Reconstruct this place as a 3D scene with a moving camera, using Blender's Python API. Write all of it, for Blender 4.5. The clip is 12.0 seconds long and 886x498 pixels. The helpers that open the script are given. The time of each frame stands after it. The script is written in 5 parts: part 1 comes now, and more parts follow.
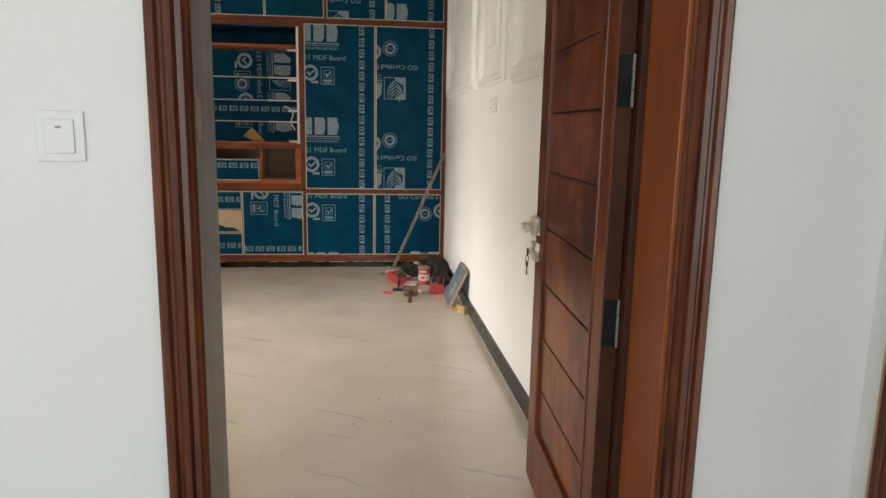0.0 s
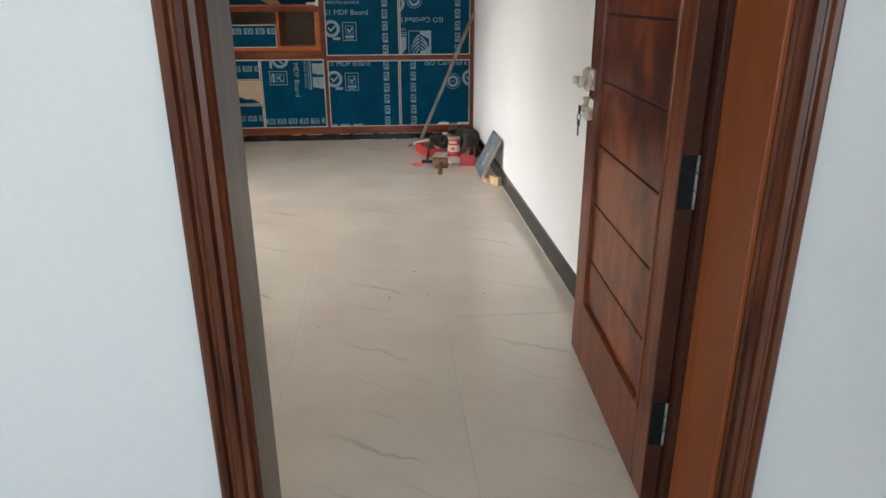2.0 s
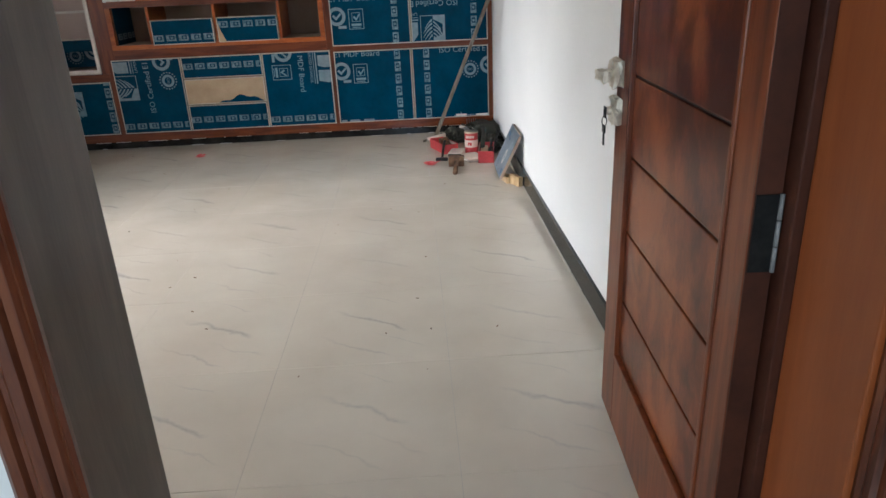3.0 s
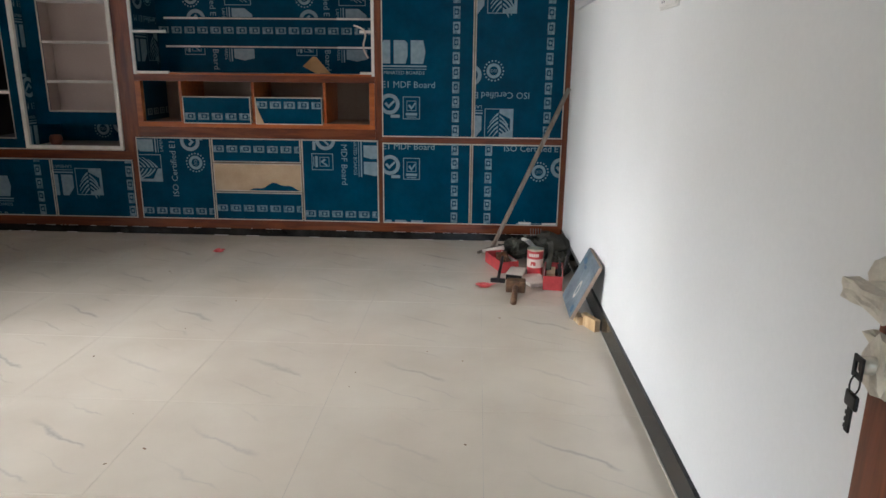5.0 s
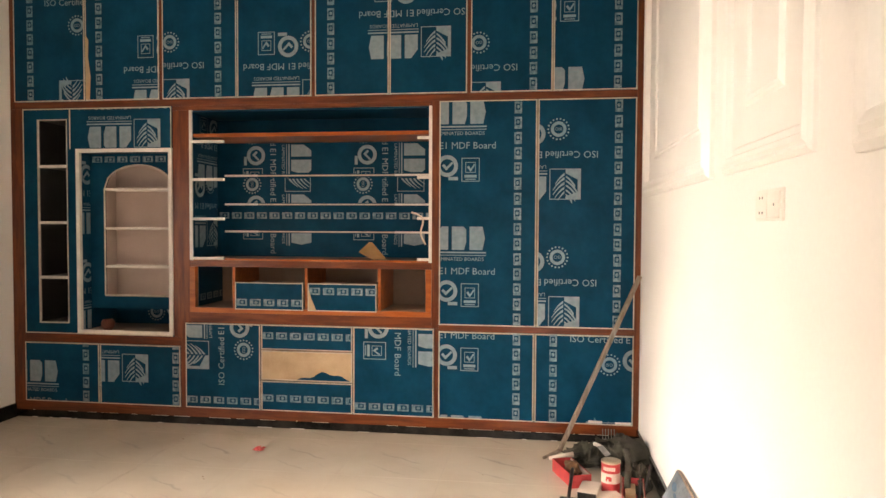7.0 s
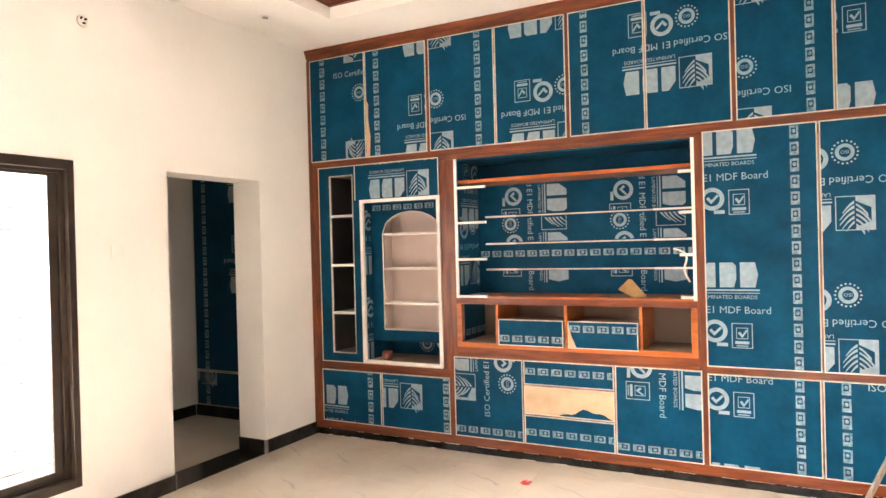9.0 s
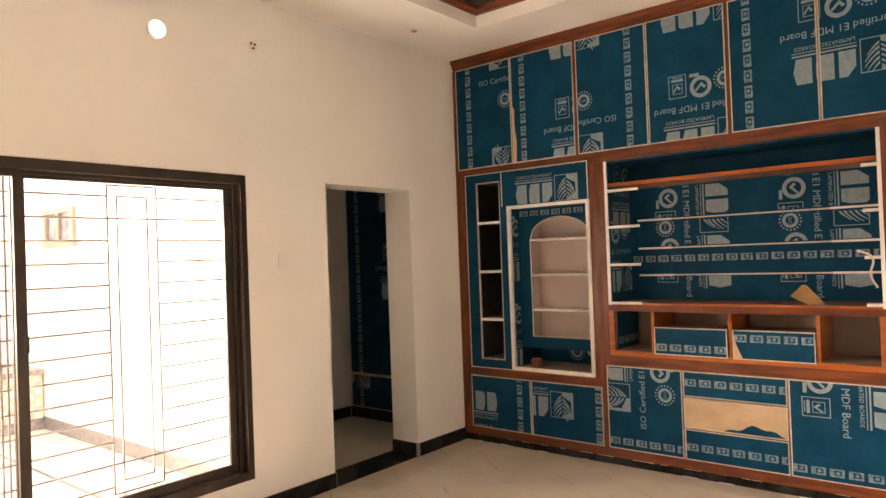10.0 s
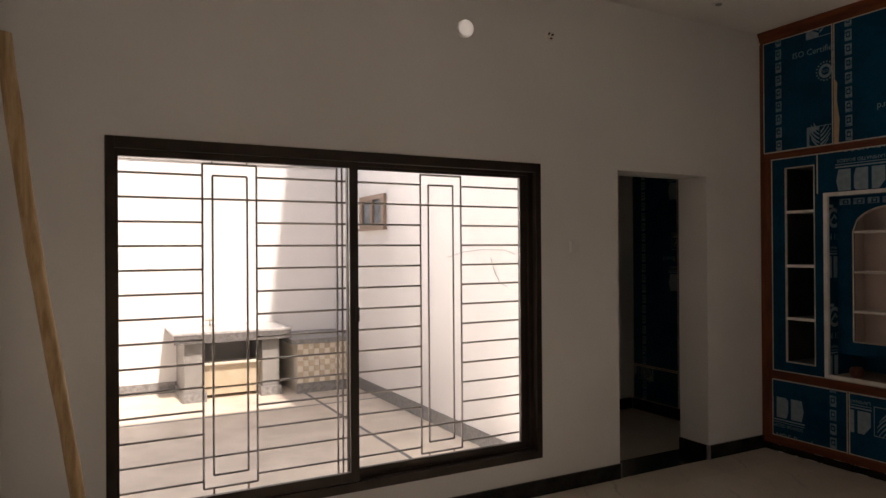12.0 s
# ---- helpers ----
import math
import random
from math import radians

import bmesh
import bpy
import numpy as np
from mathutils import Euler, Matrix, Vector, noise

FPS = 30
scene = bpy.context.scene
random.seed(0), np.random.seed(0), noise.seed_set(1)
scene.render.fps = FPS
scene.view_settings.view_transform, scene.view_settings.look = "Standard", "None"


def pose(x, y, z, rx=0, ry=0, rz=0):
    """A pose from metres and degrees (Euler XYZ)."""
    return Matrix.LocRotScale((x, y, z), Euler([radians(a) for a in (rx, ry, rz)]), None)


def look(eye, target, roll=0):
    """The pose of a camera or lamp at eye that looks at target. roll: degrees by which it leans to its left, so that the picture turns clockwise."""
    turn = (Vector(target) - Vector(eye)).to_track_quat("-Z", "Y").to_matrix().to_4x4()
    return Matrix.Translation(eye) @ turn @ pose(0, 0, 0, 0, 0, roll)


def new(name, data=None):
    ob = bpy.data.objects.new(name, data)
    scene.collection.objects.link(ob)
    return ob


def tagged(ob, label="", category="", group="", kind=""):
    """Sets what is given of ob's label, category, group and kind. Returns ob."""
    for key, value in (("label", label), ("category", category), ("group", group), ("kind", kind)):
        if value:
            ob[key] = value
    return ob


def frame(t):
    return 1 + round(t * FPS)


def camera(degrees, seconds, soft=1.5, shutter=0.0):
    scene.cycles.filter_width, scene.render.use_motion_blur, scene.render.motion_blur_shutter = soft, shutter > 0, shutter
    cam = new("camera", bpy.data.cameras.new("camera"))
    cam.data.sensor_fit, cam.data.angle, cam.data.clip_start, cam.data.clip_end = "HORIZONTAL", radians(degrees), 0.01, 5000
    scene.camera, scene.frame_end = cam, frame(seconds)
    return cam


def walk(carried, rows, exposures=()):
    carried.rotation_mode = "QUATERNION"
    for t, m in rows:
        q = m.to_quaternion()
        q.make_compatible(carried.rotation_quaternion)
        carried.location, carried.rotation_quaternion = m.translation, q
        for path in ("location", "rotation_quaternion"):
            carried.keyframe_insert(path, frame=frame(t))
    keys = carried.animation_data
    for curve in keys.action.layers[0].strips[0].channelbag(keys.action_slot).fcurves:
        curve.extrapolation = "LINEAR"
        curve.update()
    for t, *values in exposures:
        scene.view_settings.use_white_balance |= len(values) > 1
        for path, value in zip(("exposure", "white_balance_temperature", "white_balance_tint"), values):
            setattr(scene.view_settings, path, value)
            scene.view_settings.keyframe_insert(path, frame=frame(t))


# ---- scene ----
cam = camera(66.1, 12.0)
PATH = [
    (0, (3.681, -6.484, 1.335), (3.911, -4.528, 0.986), 1.1),
    (0.5, (3.663, -6.465, 1.297), (3.915, -4.545, 0.796), 1.5),
    (1, (3.653, -6.459, 1.279), (3.879, -4.582, 0.626), 0.9),
    (1.5, (3.624, -6.421, 1.26), (3.826, -4.556, 0.567), 1.0),
    (2, (3.639, -6.295, 1.247), (3.795, -4.427, 0.55), -0.2),
    (2.5, (3.726, -6.058, 1.232), (3.841, -4.203, 0.493), -1.9),
    (4.5, (3.84, -5.115, 1.23), (3.717, -3.244, 0.535), -0.9),
    (5, (3.812, -4.866, 1.237), (3.721, -2.937, 0.721), 0.6),
    (5.5, (3.714, -4.708, 1.35), (3.632, -2.744, 0.984), -0.2),
    (6, (3.771, -4.574, 1.385), (3.523, -2.598, 1.2), 1.6),
    (6.5, (3.79, -4.491, 1.389), (3.565, -2.506, 1.29), 0.8),
    (8.5, (3.704, -4.536, 1.547), (2.981, -2.671, 1.551), -1.5),
    (9, (3.688, -4.591, 1.56), (2.756, -2.822, 1.552), -1.5),
    (9.5, (3.661, -4.614, 1.555), (2.56, -2.944, 1.553), -1.7),
    (10, (3.609, -4.607, 1.551), (2.341, -3.061, 1.578), -2.1),
    (10.5, (3.609, -4.604, 1.542), (2.186, -3.198, 1.571), -1.6),
    (11, (3.596, -4.627, 1.549), (2.004, -3.416, 1.573), -1.3),
    (11.5, (3.559, -4.665, 1.561), (1.887, -3.568, 1.565), -0.5),
    (12, (3.534, -4.713, 1.556), (1.77, -3.77, 1.562), -0.4),
]
# ---- exposure of the hand-held camera along the walk ----
EXPO = [(0.0, 1.37, 6700, 12), (2.7, 1.40, 5800, 10), (4.5, 1.37, 5600, 9), (5.3, 1.24, 6350, 12), (5.8, 1.38, 8200, 20),
        (6.5, 1.87, 8000, 20), (8.5, 3.20, 7500, 21), (9.0, 3.40, 7150, 20), (9.5, 2.95, 7600, 22), (10.5, 1.82, 9100, 26),
        (11.2, 0.78, 8100, 24), (12.0, 0.02, 7100, 21)]
walk(cam, [(t, look(eye, target, roll)) for t, eye, target, roll in PATH], EXPO)

# ---- world, sun, added fill lamps ----
SUN_TRAVEL = Vector((-0.62, -0.095, -0.78)).normalized()
world = bpy.data.worlds.new("sky")
scene.world = world
world.use_nodes = True
wn = world.node_tree.nodes
sky = wn.new("ShaderNodeTexSky")
sky.sky_type = "NISHITA"
sky.sun_disc = False
sky.sun_elevation = math.asin(-SUN_TRAVEL.z)
sky.sun_rotation = math.atan2(-SUN_TRAVEL.x, -SUN_TRAVEL.y)
sky.dust_density = 3.0
wn["Background"].inputs["Strength"].default_value = 0.15
world.node_tree.links.new(sky.outputs[0], wn["Background"].inputs["Color"])
sun_data = bpy.data.lights.new("sun", "SUN")
sun_data.energy, sun_data.angle, sun_data.color = 5.0, radians(0.5), (1.0, 0.94, 0.86)
sun = new("sun", sun_data)
sun.matrix_world = look((0, 0, 20), Vector((0, 0, 20)) + SUN_TRAVEL)


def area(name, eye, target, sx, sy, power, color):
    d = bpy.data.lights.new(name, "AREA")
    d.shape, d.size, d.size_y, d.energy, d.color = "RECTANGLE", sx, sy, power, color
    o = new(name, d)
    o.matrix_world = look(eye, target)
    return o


# two lamps added out of view in the yard to boost daylight indoors
fill_high = area("yard_fill_high", (-3.3, -4.5, 3.32), (2.5, -2.7, 0.6), 4.8, 1.3, 42, (1.0, 0.97, 0.93))
fill_high.data.spread = radians(75)
fill_south = area("yard_fill_south", (-3.9, -6.5, 2.35), (0.0, -3.7, 1.2), 2.2, 2.4, 10, (1.0, 0.97, 0.93))
fill_south.data.spread = radians(80)
# added fill lamp at the boundary wall, aimed to brighten the east wall
fill_level = area("yard_fill_level", (-4.3, -3.6, 1.5), (-0.3, -2.144, 1.5), 1.2, 1.5, 6.8, (1.0, 0.97, 0.92))
fill_level.data.spread = radians(44)
# fill lamp added below the sill, sending light up to the ceiling
area("yard_fill_low", (-0.44, -3.36, 0.012), (0.1, -3.36, 1.5), 2.3, 0.26, 22, (1.0, 0.95, 0.88))
# lamp added in the assumed hall opening, which is never in view
area("hall_fill", (3.0, -8.75, 1.5), (3.0, -5, 1.3), 2.4, 2.0, 17.0, (0.81, 0.95, 0.98))

# ---- materials ----


def nodes_of(name):
    m = bpy.data.materials.new(name)
    m.use_nodes = True
    t = m.node_tree
    return m, t, t.nodes, t.links, t.nodes["Principled BSDF"]


def ramp(n, stops):
    r = n.new("ShaderNodeValToRGB")
    while len(r.color_ramp.elements) < len(stops):
        r.color_ramp.elements.new(0.5)
    for e, (p, c) in zip(r.color_ramp.elements, stops):
        e.position, e.color = p, (*c, 1)
    return r


def plain(name, c1, c2, rough=0.5, metal=0.0, scale=4.0, fine=120.0, bump=0.05, spec=0.5, coat=0.0, stretch=(1, 1, 1), piece=0.0):
    """Two colours mixed by noise at two scales, fine bump, rougher and smoother spots."""
    m, t, n, l, b = nodes_of(name)
    geo = n.new("ShaderNodeNewGeometry")
    mp = n.new("ShaderNodeMapping")
    mp.inputs["Scale"].default_value = stretch
    l.new(geo.outputs["Position"], mp.inputs["Vector"])
    big, small = n.new("ShaderNodeTexNoise"), n.new("ShaderNodeTexNoise")
    for nz, s in ((big, scale), (small, fine)):
        nz.inputs["Scale"].default_value = s
        nz.inputs["Detail"].default_value = 5
        l.new(mp.outputs[0], nz.inputs["Vector"])
    add = n.new("ShaderNodeMath")
    add.operation = "MULTIPLY_ADD"
    add.inputs[1].default_value = 0.35
    l.new(small.outputs[0], add.inputs[0])
    l.new(big.outputs[0], add.inputs[2])
    r = ramp(n, [(0.48, c1), (0.88, c2)])
    l.new(add.outputs[0], r.inputs[0])
    out = r.outputs[0]
    if piece:
        info, hsv = n.new("ShaderNodeObjectInfo"), n.new("ShaderNodeHueSaturation")
        mr = n.new("ShaderNodeMapRange")
        mr.inputs[3].default_value, mr.inputs[4].default_value = 1 - piece, 1 + piece
        l.new(info.outputs["Random"], mr.inputs[0])
        l.new(mr.outputs[0], hsv.inputs["Value"])
        l.new(out, hsv.inputs["Color"])
        out = hsv.outputs[0]
    l.new(out, b.inputs["Base Color"])
    rr = n.new("ShaderNodeMapRange")
    rr.inputs[3].default_value, rr.inputs[4].default_value = rough * 0.8, min(1, rough * 1.25)
    l.new(big.outputs[0], rr.inputs[0])
    l.new(rr.outputs[0], b.inputs["Roughness"])
    b.inputs["Metallic"].default_value = metal
    b.inputs["Specular IOR Level"].default_value = spec
    b.inputs["Coat Weight"].default_value = coat
    b.inputs["Coat Roughness"].default_value = 0.08
    if bump:
        bp = n.new("ShaderNodeBump")
        bp.inputs["Strength"].default_value = bump
        bp.inputs["Distance"].default_value = 0.004
        l.new(small.outputs[0], bp.inputs["Height"])
        l.new(bp.outputs[0], b.inputs["Normal"])
    return m


def wood(name, dark, mid, light, stretch, rough=0.3, coat=0.3, knots=0.0):
    """Grain along the axis whose stretch is small; soft dark clouds as figure."""
    m, t, n, l, b = nodes_of(name)
    geo, mp = n.new("ShaderNodeNewGeometry"), n.new("ShaderNodeMapping")
    mp.inputs["Scale"].default_value = stretch
    l.new(geo.outputs["Position"], mp.inputs["Vector"])
    g, f, c = (n.new("ShaderNodeTexNoise") for _ in range(3))
    for nz, s, d in ((g, 3.0, 6), (f, 22.0, 4), (c, 1.1, 2)):
        nz.inputs["Scale"].default_value = s
        nz.inputs["Detail"].default_value = d
        nz.inputs["Distortion"].default_value = 0.8
        l.new(mp.outputs[0], nz.inputs["Vector"])
    a1, a2 = n.new("ShaderNodeMath"), n.new("ShaderNodeMath")
    a1.operation = a2.operation = "MULTIPLY_ADD"
    a1.inputs[1].default_value, a2.inputs[1].default_value = 0.3, 0.35 + knots
    l.new(f.outputs[0], a1.inputs[0])
    l.new(g.outputs[0], a1.inputs[2])
    l.new(c.outputs[0], a2.inputs[0])
    l.new(a1.outputs[0], a2.inputs[2])
    even = n.new("ShaderNodeMath")
    even.operation = "MULTIPLY"
    even.inputs[1].default_value = 1.0 / (1.65 + knots)
    l.new(a2.outputs[0], even.inputs[0])
    e = 0.085 if knots else 0.103
    r = ramp(n, [(0.5 - e, dark), (0.5, mid), (0.5 + e, light)])
    l.new(even.outputs[0], r.inputs[0])
    l.new(r.outputs[0], b.inputs["Base Color"])
    b.inputs["Roughness"].default_value = rough
    b.inputs["Coat Weight"].default_value = coat
    b.inputs["Coat Roughness"].default_value = 0.12
    b.inputs["Specular IOR Level"].default_value = 0.35
    bp = n.new("ShaderNodeBump")
    bp.inputs["Strength"].default_value = 0.08
    bp.inputs["Distance"].default_value = 0.002
    l.new(f.outputs[0], bp.inputs["Height"])
    l.new(bp.outputs[0], b.inputs["Normal"])
    return m


def marble_tile(name):
    """Cream polished porcelain; every tile carries the same few slanting grey veins."""
    m, t, n, l, b = nodes_of(name)
    tc, geo, info = n.new("ShaderNodeTexCoord"), n.new("ShaderNodeNewGeometry"), n.new("ShaderNodeObjectInfo")

    def math_node(op, a, c=None, d=None):
        k = n.new("ShaderNodeMath")
        k.operation = op
        for s, v in zip(k.inputs, (a, c, d)):
            if isinstance(v, (int, float)):
                s.default_value = v
            elif v is not None:
                l.new(v, s)
        return k.outputs[0]

    def noise_node(vec, scale, detail=3):
        k = n.new("ShaderNodeTexNoise")
        k.inputs["Scale"].default_value, k.inputs["Detail"].default_value = scale, detail
        l.new(vec, k.inputs["Vector"])
        return k.outputs[0]
    mp = n.new("ShaderNodeMapping")
    mp.inputs["Rotation"].default_value = (0, 0, radians(31))
    l.new(tc.outputs["Object"], mp.inputs["Vector"])
    sep = n.new("ShaderNodeSeparateXYZ")
    l.new(mp.outputs[0], sep.inputs[0])
    off = n.new("ShaderNodeVectorMath")
    off.operation = "MULTIPLY_ADD"
    off.inputs[1].default_value = (0.25, 0.2, 3.0)
    l.new(info.outputs["Random"], off.inputs[0])
    l.new(mp.outputs[0], off.inputs[2])
    wig = math_node("MULTIPLY_ADD", noise_node(off.outputs[0], 7.0, 4), 0.10, -0.05)
    y = math_node("ADD", sep.outputs["Y"], wig)
    swell = noise_node(off.outputs[0], 9.0, 2)
    total = None
    for o, x0, x1, w, s in ((0.03, -0.20, 0.17, 0.015, 0.85), (-0.17, -0.12, 0.22, 0.008, 0.5), (0.20, -0.22, 0.02, 0.006, 0.45), (-0.06, 0.02, 0.30, 0.006, 0.35)):
        d = math_node("ABSOLUTE", math_node("SUBTRACT", y, o))
        width = math_node("MULTIPLY", swell, w * 2.0)
        v = math_node("SUBTRACT", 1.0, math_node("DIVIDE", d, width))
        v = math_node("MULTIPLY", math_node("MAXIMUM", v, 0.0), s)
        e0 = n.new("ShaderNodeMapRange")
        e0.inputs[1].default_value, e0.inputs[2].default_value = x0, x0 + 0.16
        l.new(sep.outputs["X"], e0.inputs[0])
        e1 = n.new("ShaderNodeMapRange")
        e1.inputs[1].default_value, e1.inputs[2].default_value = x1, x1 - 0.05
        l.new(sep.outputs["X"], e1.inputs[0])
        v = math_node("MULTIPLY", v, math_node("MULTIPLY", e0.outputs[0], e1.outputs[0]))
        total = v if total is None else math_node("MAXIMUM", total, v)
    keep = math_node("MULTIPLY_ADD", info.outputs["Random"], 0.7, 0.3)
    grain = noise_node(geo.outputs["Position"], 60.0, 4)
    total = math_node("MULTIPLY", math_node("MULTIPLY", total, keep), math_node("MULTIPLY_ADD", grain, 1.0, 0.3))
    base = ramp(n, [(0.3, (0.585, 0.507, 0.405)), (0.7, (0.67, 0.595, 0.485))])
    l.new(noise_node(geo.outputs["Position"], 2.6, 6), base.inputs[0])
    mix = n.new("ShaderNodeMix")
    mix.data_type = "RGBA"
    mix.inputs["B"].default_value = (0.33, 0.305, 0.285, 1)
    l.new(total, mix.inputs["Factor"])
    l.new(base.outputs[0], mix.inputs["A"])
    l.new(mix.outputs["Result"], b.inputs["Base Color"])
    rr = n.new("ShaderNodeMapRange")
    rr.inputs[1].default_value, rr.inputs[2].default_value = 0.3, 0.7
    rr.inputs[3].default_value, rr.inputs[4].default_value = 0.07, 0.19
    l.new(noise_node(geo.outputs["Position"], 9.0, 8), rr.inputs[0])
    l.new(rr.outputs[0], b.inputs["Roughness"])
    return m


WALL = plain("painted_plaster", (0.79, 0.775, 0.745), (0.845, 0.83, 0.80), 0.75, scale=1.3, fine=60, bump=0.06, spec=0.25)
MOULD = plain("painted_moulding", (0.80, 0.785, 0.75), (0.85, 0.835, 0.80), 0.45, scale=5, fine=90, bump=0.02)
CEIL = plain("ceiling_paint", (0.78, 0.76, 0.72), (0.84, 0.82, 0.79), 0.85, scale=1.1, fine=70, bump=0.04, spec=0.2)
YARDWALL = plain("yard_plaster", (0.78, 0.76, 0.73), (0.86, 0.84, 0.81), 0.85, scale=1.6, fine=45, bump=0.12, spec=0.2)
TILE = marble_tile("floor_tile")
GROUT = plain("grout", (0.40, 0.36, 0.30), (0.55, 0.50, 0.43), 0.9, bump=0.1)
BLACK = plain("black_marble", (0.007, 0.0065, 0.006), (0.030, 0.028, 0.027), 0.16, scale=9, fine=60, bump=0.01, spec=0.25)
FILM = plain("blue_protective_film", (0.0003, 0.038, 0.079), (0.0006, 0.056, 0.110), 0.34, scale=5, fine=26, bump=0.10, spec=0.06)
PRINT = plain("white_film_print", (0.165, 0.235, 0.28), (0.245, 0.315, 0.36), 0.3, scale=30, fine=160, bump=0.03)
STRIP = plain("film_stamp_print", (0.040, 0.105, 0.15), (0.23, 0.30, 0.345), 0.3, scale=42, fine=160, bump=0.03)
EDGE = plain("pale_edge_band", (0.48, 0.40, 0.32), (0.66, 0.57, 0.48), 0.5, scale=18, fine=140, bump=0.05)
WHITE_EDGE = plain("white_edge_band", (0.66, 0.62, 0.57), (0.80, 0.76, 0.71), 0.45, scale=14, fine=140, bump=0.03)
RAIL = wood("red_brown_laminate", (0.095, 0.019, 0.005), (0.145, 0.031, 0.007), (0.20, 0.047, 0.011), (1, 8, 8), 0.32, 0.2)
STILE = wood("red_brown_laminate_upright", (0.095, 0.019, 0.005), (0.145, 0.031, 0.007), (0.20, 0.047, 0.011), (8, 8, 1), 0.32, 0.2)
NICHE = wood("orange_laminate", (0.27, 0.060, 0.009), (0.36, 0.088, 0.014), (0.44, 0.115, 0.020), (1, 8, 8), 0.35, 0.2)
RAWMDF = plain("bare_fibreboard", (0.42, 0.29, 0.17), (0.54, 0.39, 0.25), 0.75, scale=7, fine=150, bump=0.06)
OFFCUT = plain("tan_offcut", (0.24, 0.13, 0.05), (0.36, 0.21, 0.09), 0.7, scale=9, fine=150, bump=0.06)
CLAY = plain("fired_clay", (0.10, 0.028, 0.016), (0.19, 0.055, 0.03), 0.6, scale=22, fine=120)
INNER = plain("matt_cabinet_lining", (0.27, 0.19, 0.14), (0.34, 0.25, 0.19), 0.6, scale=4, fine=90)
PINK = plain("pale_alcove_lining", (0.54, 0.42, 0.37), (0.62, 0.50, 0.45), 0.6, scale=3, fine=90)
DARKIN = plain("dark_lining", (0.012, 0.012, 0.014), (0.03, 0.028, 0.028), 0.4, scale=4, fine=60)
DOORWOOD = wood("varnished_walnut", (0.070, 0.014, 0.005), (0.165, 0.036, 0.010), (0.29, 0.078, 0.021), (4, 3.2, 2.0), 0.28, 0.1, 0.9)
DOORSTILE = wood("varnished_walnut_stile", (0.080, 0.019, 0.007), (0.150, 0.037, 0.012), (0.21, 0.056, 0.018), (9, 9, 0.9), 0.32, 0.0)
# dark stain deepened by the hinge gap's shade, put into the colour
LEAFEDGE = plain("shaded_edge_stain", (0.038, 0.012, 0.007), (0.072, 0.022, 0.011), 0.55, scale=8, fine=60, spec=0.2)
HINGE = plain("blackened_hinge_steel", (0.006, 0.006, 0.006), (0.016, 0.015, 0.014), 0.6, scale=30, fine=120, spec=0.15)
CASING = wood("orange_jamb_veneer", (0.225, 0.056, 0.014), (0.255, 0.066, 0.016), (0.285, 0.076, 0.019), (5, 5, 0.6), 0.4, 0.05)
ARCHI = wood("dark_architrave", (0.050, 0.013, 0.006), (0.105, 0.028, 0.011), (0.155, 0.045, 0.016), (10, 10, 0.8), 0.36, 0.1)
# jamb veneer again, with its unlit side's shade put into the colour
JAMBSHADE = wood("shaded_jamb_veneer", (0.064, 0.043, 0.030), (0.090, 0.062, 0.045), (0.11, 0.077, 0.057), (5, 5, 0.6), 0.35, 0.1)
ALU = plain("brown_aluminium", (0.026, 0.017, 0.012), (0.048, 0.032, 0.023), 0.38, metal=0.3, scale=8, fine=160, bump=0.02)
GRILLE = plain("cream_steel_paint", (0.38, 0.34, 0.30), (0.50, 0.45, 0.40), 0.5, scale=12, fine=120)
NICKEL = plain("wrapped_nickel", (0.58, 0.51, 0.40), (0.78, 0.71, 0.58), 0.36, metal=0.35, scale=25, fine=160, bump=0.25)
STEEL = plain("dark_steel", (0.02, 0.02, 0.02), (0.06, 0.055, 0.05), 0.4, metal=0.8, scale=20)
PLASTIC = plain("white_switch_plastic", (0.76, 0.75, 0.72), (0.82, 0.81, 0.79), 0.35, scale=10, fine=90, bump=0.01)
PLASTIC2 = plain("cream_socket_plastic", (0.74, 0.71, 0.65), (0.80, 0.77, 0.71), 0.35, scale=10, fine=90, bump=0.01)
PINE = wood("bare_pine", (0.38, 0.24, 0.11), (0.52, 0.35, 0.18), (0.62, 0.45, 0.26), (9, 9, 1.2), 0.6, 0.0)
GREYWOOD = wood("weathered_stick", (0.16, 0.12, 0.09), (0.24, 0.19, 0.15), (0.33, 0.27, 0.22), (9, 9, 1.5), 0.7, 0.0)
BAG = plain("olive_black_canvas", (0.026, 0.025, 0.018), (0.085, 0.080, 0.058), 0.85, scale=6, fine=160, bump=0.4)
RED = plain("red_carton", (0.34, 0.026, 0.030), (0.50, 0.055, 0.055), 0.45, scale=16, fine=120)
REDRAG = plain("red_plastic_scrap", (0.55, 0.05, 0.06), (0.72, 0.14, 0.13), 0.5, scale=30, fine=120, bump=0.3)
CARD = plain("pale_card", (0.55, 0.47, 0.40), (0.68, 0.60, 0.52), 0.7, scale=12, fine=90)
BROWNWOOD = wood("mallet_wood", (0.07, 0.033, 0.016), (0.13, 0.065, 0.032), (0.19, 0.10, 0.05), (6, 6, 6), 0.55, 0.1)
SLATE = plain("worn_blue_board", (0.055, 0.075, 0.095), (0.22, 0.25, 0.27), 0.5, scale=7, fine=60, bump=0.15)
PAINTBLUE = plain("blue_paint_smear", (0.015, 0.05, 0.10), (0.06, 0.15, 0.23), 0.5, scale=20)
TIN = plain("tin_lid", (0.40, 0.33, 0.22), (0.55, 0.48, 0.36), 0.35, metal=0.6, scale=20)
